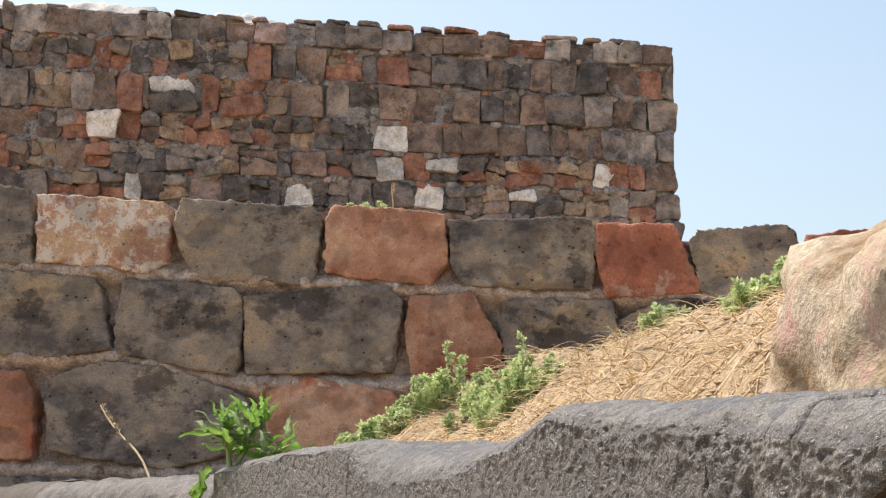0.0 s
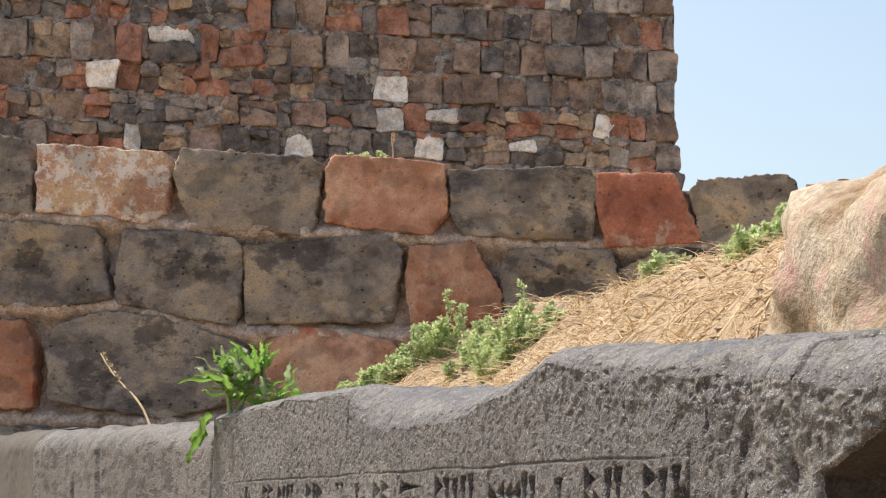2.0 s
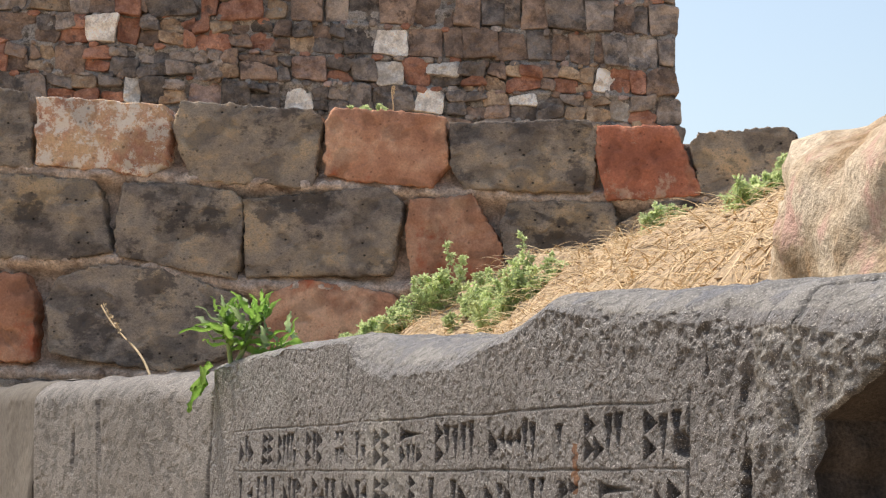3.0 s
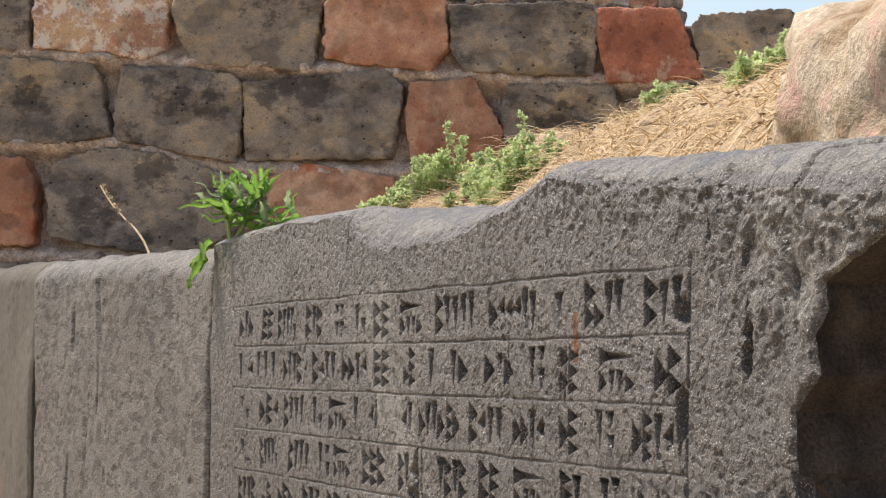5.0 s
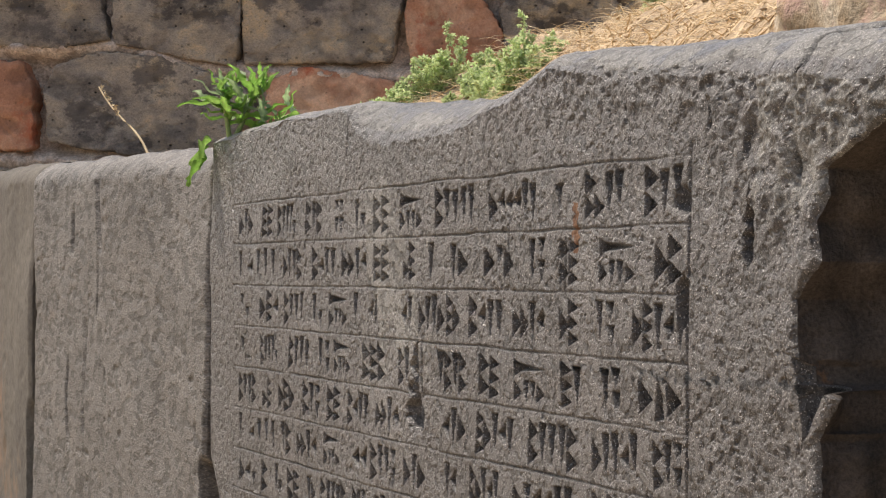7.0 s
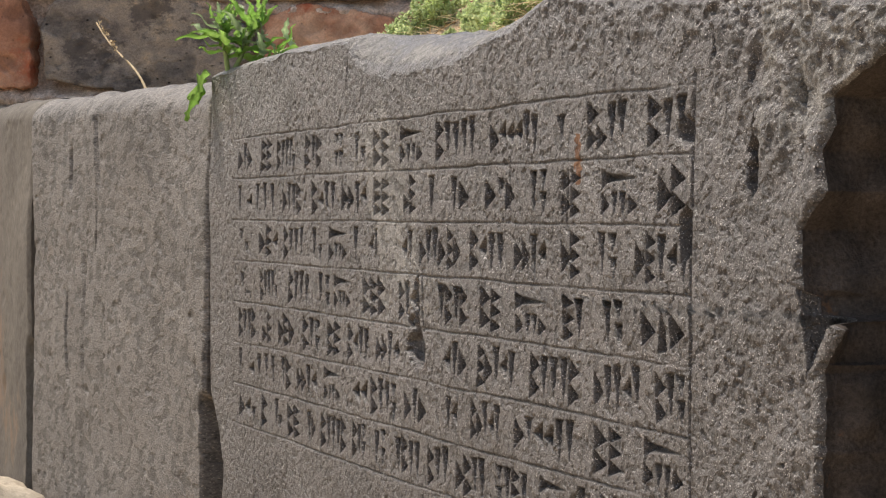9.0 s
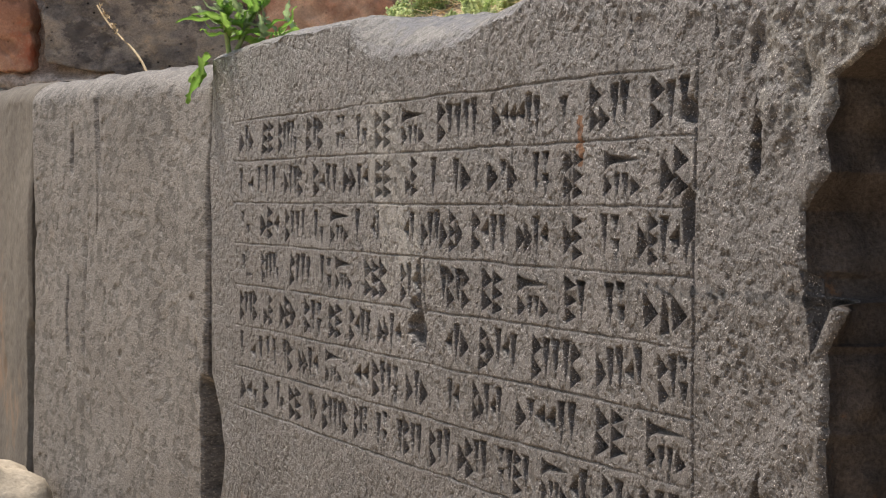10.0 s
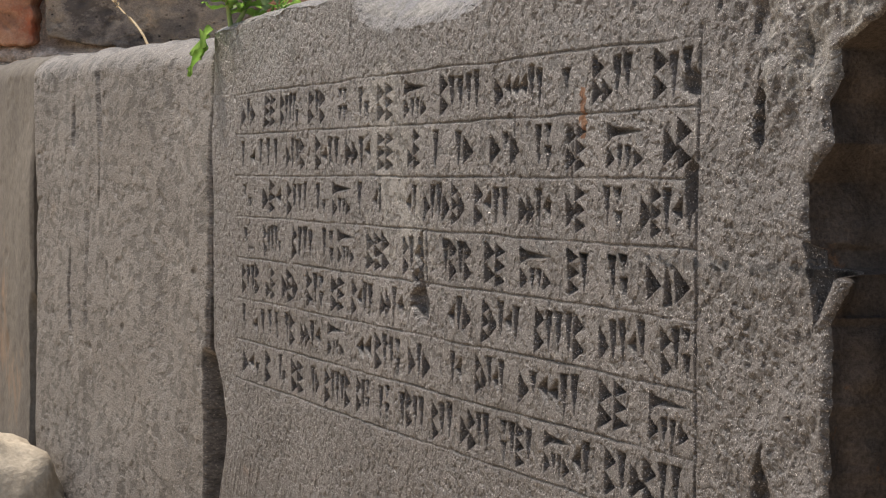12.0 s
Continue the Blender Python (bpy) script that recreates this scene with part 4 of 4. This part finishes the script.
# retaining wall that runs back from the near end of the inscribed block
u, z, d = np.meshgrid((1.30, 1.42), (0.0, 1.36), (0.57, 3.4), indexing="ij")
c = on_face(u, z, d).reshape(-1, 3)
wall_back = new("wall_retaining", mesh_of("wall_retaining", c, [(0, 1, 3, 2), (4, 6, 7, 5), (0, 4, 5, 1), (2, 3, 7, 6), (0, 2, 6, 4), (1, 5, 7, 3)], M_BASALT_LEFT, False))
tagged(wall_back, "plain basalt wall holding back the earth bank", "stone wall", kind="structure")


# ---- loose stones ----
def rock(name, at, size, seed, mat, label, category, power=3.2, turn=0.0, lumps=0.12, fine=5):
    """A worn stone: a rounded block pushed in and out by noise."""
    bm = bmesh.new()
    bmesh.ops.create_icosphere(bm, subdivisions=fine, radius=1)
    off = Vector((seed * 7.1, seed * 3.3, seed * 5.7))
    for v in bm.verts:
        p = v.co.normalized()
        r = (abs(p.x) ** power + abs(p.y) ** power + abs(p.z) ** power) ** (-1 / power)
        r *= 1 + lumps * noise.noise(p * 1.6 + off) + lumps * 0.55 * noise.noise(p * 3.7 + off) + lumps * 0.32 * noise.noise(p * 8 + off) + lumps * 0.16 * noise.noise(p * 20 + off)
        v.co = Vector((p.x * r * size[0], p.y * r * size[1], p.z * r * size[2]))
    me = bpy.data.meshes.new(name)
    bm.to_mesh(me)
    bm.free()
    me.materials.append(mat)
    me.polygons.foreach_set("use_smooth", [True] * len(me.polygons))
    ob = new(name, me)
    ob.matrix_world = pose(*at, 0, 0, turn)
    return tagged(ob, label, category)


rock("boulder", (0.725, 2.44, 1.343), (0.275, 0.27, 0.20), 3, M_BOULDER, "pale buff and pink boulder lying on the bank", "boulder", power=4.5, turn=12, lumps=0.14)
rock("field_stone", (-1.02, 3.85, 0.26), (0.36, 0.22, 0.33), 9, M_FIELDSTONE, "pale sunlit field stone standing before the block row", "stone", power=2.0, turn=-20)


# ---- dry straw on the bank ----
def ribbon(verts, faces, points, width, side):
    """A narrow folded blade through the points."""
    n = len(points)
    base = len(verts)
    for i, p in enumerate(points):
        w = width * (1 - (i / (n - 1)) ** 2 * 0.85)
        verts += [p - side * w, p + Vector((0, 0, w * 0.6)), p + side * w]
    for i in range(n - 1):
        a = base + 3 * i
        faces += [(a, a + 1, a + 4, a + 3), (a + 1, a + 2, a + 5, a + 4)]


def straw(count, area, rng, reach, lift, curl, width):
    verts, faces = [], []
    while count:
        x, y = rng.uniform(area[0], area[1]), rng.uniform(area[2], area[3])
        h = float(terrace(x, y))
        bare = 1.215 + 0.05 * max(y - 2.5, 0)
        if h < bare + 0.05 or -((x - FACE_AT[0]) * FACE_N[0] + (y - FACE_AT[1]) * FACE_N[1]) < 0.45 or rng.rand() > 0.35 + 0.65 * (0.5 + 0.5 * float(grain_of(x, y, 0.11, 77))):
            continue
        count -= 1
        turn, size = rng.uniform(0, 6.283), reach * rng.uniform(0.4, 1.3)
        flow = Vector((math.cos(turn), math.sin(turn), 0))
        side = Vector((-flow.y, flow.x, 0))
        up, bend, pts = rng.uniform(0.0, lift), rng.uniform(-curl, curl), []
        p = Vector((x, y, h + 0.002))
        for i in range(5):
            pts.append(p.copy())
            p = p + (flow * math.cos(up) + Vector((0, 0, math.sin(up)))) * size / 4
            up -= rng.uniform(0.1, 0.45) * (lift + 0.2)
            flow = (flow + side * bend).normalized()
            side = Vector((-flow.y, flow.x, 0))
            p.z = max(p.z, float(terrace(p.x, p.y)) + 0.002)
        ribbon(verts, faces, pts, width * rng.uniform(0.6, 1.3), side)
    return verts, faces


rng = np.random.RandomState(41)
v, f = straw(6500, (-0.1, 0.75, 2.45, 4.5), rng, 0.07, 0.6, 0.6, 0.0014)
tagged(new("straw", mesh_of("straw", v, f, M_STRAW)), "matted dry straw and dead grass over the bank", "straw", kind="stuff")
v, f = straw(260, (0.24, 0.40, 3.75, 4.1), rng, 0.055, 1.5, 0.7, 0.0013)
tagged(new("dry_grass_tuft", mesh_of("dry_grass_tuft", v, f, M_STRAW)), "curled tuft of bleached dead grass on the bank", "dry grass", kind="stuff")
verts, faces = [], []
for _ in range(900):
    x, y = rng.uniform(0.0, 0.75), rng.uniform(2.5, 4.5)
    if -((x - FACE_AT[0]) * FACE_N[0] + (y - FACE_AT[1]) * FACE_N[1]) < 0.5:
        continue
    h, s = float(terrace(x, y)), rng.uniform(0.003, 0.011)
    b = len(verts)
    verts += [Vector((x, y, h)) + Vector(q) * s for q in ((1, 0.2, 0), (-0.3, 1, 0.1), (-0.9, -0.6, 0), (0.3, -1, 0.1), (0.1, 0.1, 0.8), (0, 0, -0.5))]
    faces += [(b, b + 1, b + 4), (b + 1, b + 2, b + 4), (b + 2, b + 3, b + 4), (b + 3, b, b + 4), (b + 1, b, b + 5), (b + 2, b + 1, b + 5), (b + 3, b + 2, b + 5), (b, b + 3, b + 5)]
tagged(new("earth_crumbs", mesh_of("earth_crumbs", verts, faces, M_EARTH, False)), "crumbs of dry earth and grit on the bank", "grit", kind="stuff")


# ---- weeds ----
def tube(verts, faces, points, r0, r1, sides=5):
    base = len(verts)
    n = len(points)
    for i, p in enumerate(points):
        ahead = (points[min(i + 1, n - 1)] - points[max(i - 1, 0)]).normalized()
        a = ahead.orthogonal().normalized()
        b = ahead.cross(a)
        r = r0 + (r1 - r0) * i / (n - 1)
        verts += [p + (a * math.cos(k * 6.283 / sides) + b * math.sin(k * 6.283 / sides)) * r for k in range(sides)]
    for i in range(n - 1):
        for k in range(sides):
            a, b = base + i * sides + k, base + i * sides + (k + 1) % sides
            faces.append((a, b, b + sides, a + sides))


def leaflet(verts, faces, p, way, size, rng):
    """A small folded lozenge."""
    side = way.cross(Vector(rng.normal(size=3))).normalized()
    up = way.cross(side)
    b = len(verts)
    verts += [p, p + way * size * 0.5 + side * size * 0.26 + up * size * 0.08, p + way * size, p + way * size * 0.5 - side * size * 0.26 + up * size * 0.08]
    faces += [(b, b + 1, b + 2), (b, b + 2, b + 3)]


def frond(base, way, tall, bushy, rng, leaf):
    """A stem with short side twigs set all round with small leaflets."""
    sv, sf, lv, lf = [], [], [], []
    pts, p, d = [], base.copy(), way.normalized()
    for i in range(8):
        pts.append(p.copy())
        p = p + d * tall / 7
        d = (d + Vector(rng.normal(size=3)) * 0.16 + Vector((0, 0, 0.08))).normalized()
    tube(sv, sf, pts, 0.0014, 0.0005, 4)
    for i in range(1, 8):
        for _ in range(3):
            out = Vector(rng.normal(size=3))
            out = (out - d * out.dot(d) * 0.6 + Vector((0, 0, 0.5))).normalized()
            reach = bushy * (1.2 - i / 8) * rng.uniform(0.5, 1.2)
            q0 = pts[i] - (pts[i] - pts[i - 1]) * rng.rand()
            q1 = q0 + out * reach
            tube(sv, sf, [q0, (q0 + q1) / 2 + Vector((0, 0, reach * 0.1)), q1], 0.0007, 0.0004, 3)
            for k in range(7):
                q = q0 + (q1 - q0) * (k + 1) / 7
                for _ in range(2):
                    leaflet(lv, lf, q, (out * 0.6 + Vector(rng.normal(size=3)) * 0.8).normalized(), leaf * rng.uniform(0.6, 1.3), rng)
    return sv, sf, lv, lf


def weed(name, at, tall, wide, count, seed, mat, label, bushy=0.027, leaf=0.0095, spire=None):
    rng = np.random.RandomState(seed)
    root = tagged(new(name), label, "weed", group="weeds on the bank")
    z0 = float(terrace(at[0], at[1])) if len(at) == 2 else at[2]
    root.matrix_world = pose(at[0], at[1], z0 - 0.004)
    for i in range(count):
        a, r = rng.uniform(0, 6.283), wide * math.sqrt(rng.rand())
        x, y = r * math.cos(a), 0.6 * r * math.sin(a)
        base = Vector((x, y, (float(terrace(at[0] + x, at[1] + y)) - z0) if len(at) == 2 else 0))
        size = tall * rng.uniform(0.4, 0.75)
        way = Vector((x * 7 + rng.normal() * 0.35, y * 7 + rng.normal() * 0.35, 1))
        if spire and i < len(spire):
            base, size, way = Vector((spire[i], 0, 0)), tall, Vector((rng.normal() * 0.06, 0, 1))
        sv, sf, lv, lf = frond(base, way, size, bushy, rng, leaf)
        stem = new("stem", mesh_of("stem", sv, sf, M_STEM))
        leaves = new("leaves", mesh_of("leaves", lv, lf, mat, False))
        stem.parent, leaves.parent = root, stem
    return root


PALE = "pale green feathery weed growing at the edge of the dry bank"
weed("weed", (-0.150, 4.50), 0.085, 0.075, 14, 1, M_WEED, PALE)
weed("weed", (-0.060, 4.46), 0.100, 0.070, 13, 2, M_WEED, PALE)
weed("weed", (0.012, 4.43), 0.150, 0.07, 14, 3, M_WEED, "tall-spired pale green feathery weed on the dry bank", spire=(0.0,))
weed("weed", (0.075, 4.22), 0.09, 0.07, 14, 4, M_WEED, PALE)
weed("weed", (0.155, 4.04), 0.165, 0.065, 17, 5, M_WEED, "tall-spired pale green feathery weed on the dry bank", spire=(0.005,))
weed("weed", (0.205, 4.02), 0.075, 0.035, 8, 6, M_WEED, PALE)
weed("weed_sprig", (0.425, 3.84), 0.085, 0.04, 7, 7, M_WEED, "small green weed sprig at the crest of the straw bank")
weed("weed_sprig", (0.515, 3.16), 0.075, 0.055, 12, 8, M_WEED, "small green weed sprig beside the boulder")
weed("wall_weed", (-0.33, 6.92, 2.355), 0.06, 0.06, 9, 9, M_WEED, "small green weed growing on top of the block wall", leaf=0.011)
weed("wall_weed", (-0.215, 6.93, 2.35), 0.09, 0.012, 2, 10, M_WEED, "thin green weed growing on top of the block wall", leaf=0.011)


def lobed_leaf(size, wide, bend, rng, lobes=5):
    """A toothed leaf along +x, with a fold at its middle rib and a droop."""
    bm = bmesh.new()
    n = 25
    left, mid, right = [], [], []
    for i in range(n):
        t = i / (n - 1)
        w = wide * (math.sin(math.pi * (0.08 + 0.92 * t) ** 0.8) * 0.75 + 0.1) * (1 + 0.34 * math.cos(t * lobes * 6.283))
        if i == n - 1:
            w = 0.0005
        z = -bend * t * t * size + 0.004 * math.sin(t * 9)
        c = Vector((t * size, 0.004 * math.sin(t * 5 + size * 90), z))
        mid.append(bm.verts.new(c))
        left.append(bm.verts.new(c + Vector((wide * 0.25, w, w * 0.45))))
        right.append(bm.verts.new(c + Vector((wide * 0.25, -w, w * 0.45))))
    for i in range(n - 1):
        bm.faces.new((mid[i], mid[i + 1], left[i + 1], left[i]))
        bm.faces.new((right[i], right[i + 1], mid[i + 1], mid[i]))
    bmesh.ops.solidify(bm, geom=bm.faces[:], thickness=0.0006)
    return bm


def joint_plant():
    rng = np.random.RandomState(77)
    root = tagged(new("thistle_plant"), "bright green toothed-leaved plant rooted in the joint between blocks", "plant")
    root.matrix_world = pose(-0.292, 2.80, 1.255)
    stems = ((-0.012, 0.0, 0.06, 20), (0.04, 0.01, 0.065, 20), (0.08, 0.01, 0.025, 7))
    for sx, sy, tall, count in stems:
        sv, sf = [], []
        pts = [Vector((sx * t, sy * t, -0.02 + (tall + 0.02) * t)) for t in (0, 0.3, 0.6, 0.85, 1)]
        tube(sv, sf, pts, 0.004, 0.0022, 7)
        stem = new("stem", mesh_of("stem", sv, sf, M_STEM))
        stem.parent = root
        for i in range(count):
            t = i / max(count - 1, 1)
            size = rng.uniform(0.045, 0.075) * (1.0 - 0.25 * t)
            pale = rng.rand() < 0.3
            leaf = part("leaf", lobed_leaf(size, size * 0.135, rng.uniform(0.0, 0.5), rng, 5), M_SILVER if pale else M_FRESH, root, "pale leaf underside" if pale else "")
            leaf.matrix_basis = pose(sx * (0.3 + 0.7 * t), sy * t, -0.005 + tall * (0.25 + 0.75 * t), rng.uniform(-40, 40), -rng.uniform(8, 30) - 55 * t, i * 137.5 + rng.uniform(-15, 15))
    # a long leaf to one side and one over the block
    for size, wide, place in ((0.066, 0.15, (-0.005, 0, 0.035, 20, -14, 184)), (0.06, 0.2, (0.07, -0.02, 0.012, 30, -14, -12))):
        leaf = part("leaf", lobed_leaf(size, size * wide, 0.3, rng, 3), M_FRESH, root)
        leaf.matrix_basis = pose(*place)
    # two leaves that hang out of the joint before the face
    for low, tip, wide in (((-0.166, 1.246, 0.004), (-0.136, 1.188, -0.040), 0.36), ((-0.164, 1.240, 0.0), (-0.150, 1.205, -0.020), 0.24)):
        start, end = (Vector(on_face(*at)) for at in (low, tip))
        leaf = part("leaf", lobed_leaf((end - start).length, (end - start).length * wide, 0.12, rng, 3), M_FRESH, root)
        x = (end - start).normalized()
        y = toward.cross(x).normalized()
        turn = Matrix((x, y, x.cross(y))).transposed().to_4x4()
        leaf.matrix_basis = root.matrix_world.inverted() @ Matrix.Translation(start) @ turn


joint_plant()


def dry_stalk(name, low, high, seed, label):
    rng = np.random.RandomState(seed)
    a, b = Vector(low), Vector(high)
    pts = [a + (b - a) * t + Vector((0.006 * math.sin(t * 5), 0, 0.004 * math.sin(t * 7))) for t in np.linspace(0, 1, 12)]
    root = tagged(new(name), label, "dry plant")
    sv, sf = [], []
    tube(sv, sf, pts, 0.0028, 0.0018, 6)
    stem = new("stem", mesh_of("stem", sv, sf, M_STRAW))
    stem.parent = root
    hv, hf = [], []
    for i in range(46):
        t = 0.62 + 0.4 * rng.rand()
        p = a + (b - a) * min(t, 1.0)
        leaflet(hv, hf, p, ((b - a).normalized() * 0.7 + Vector(rng.normal(size=3)) * 0.6).normalized(), 0.009 * rng.uniform(0.6, 1.3), rng)
    head = new("seed_head", mesh_of("seed_head", hv, hf, M_STRAW, False))
    head.parent = stem


dry_stalk("dry_stalk", (-0.596, 4.12, 1.295), (-0.722, 4.27, 1.452), 3, "bleached dry stalk with a seed head behind the block")
dry_stalk("dry_stalk", (-0.185, 6.9, 2.34), (-0.175, 6.9, 2.46), 4, "thin bleached dry stalk on top of the block wall")
rng = np.random.RandomState(90)
verts, faces = [], []
for x, y, n in ((-0.60, 4.10, 26), (-0.66, 4.05, 10), (-0.70, 4.2, 10), (-0.83, 4.30, 12), (-0.92, 4.55, 14)):
    for _ in range(n):
        px, py = x + rng.normal() * 0.03, y + rng.normal() * 0.03
        p, pts = Vector((px, py, float(terrace(px, py)))), []
        d = Vector((rng.normal(), rng.normal(), rng.uniform(0.2, 1.4))).normalized()
        for i in range(5):
            pts.append(p.copy())
            p = p + d * 0.009
            d = (d + Vector((rng.normal() * 0.3, rng.normal() * 0.3, -0.35))).normalized()
        ribbon(verts, faces, pts, 0.0011, d.orthogonal().normalized())
tagged(new("dead_grass", mesh_of("dead_grass", verts, faces, M_STRAW)), "wisps of dead grass behind the block row", "dry grass", kind="stuff")
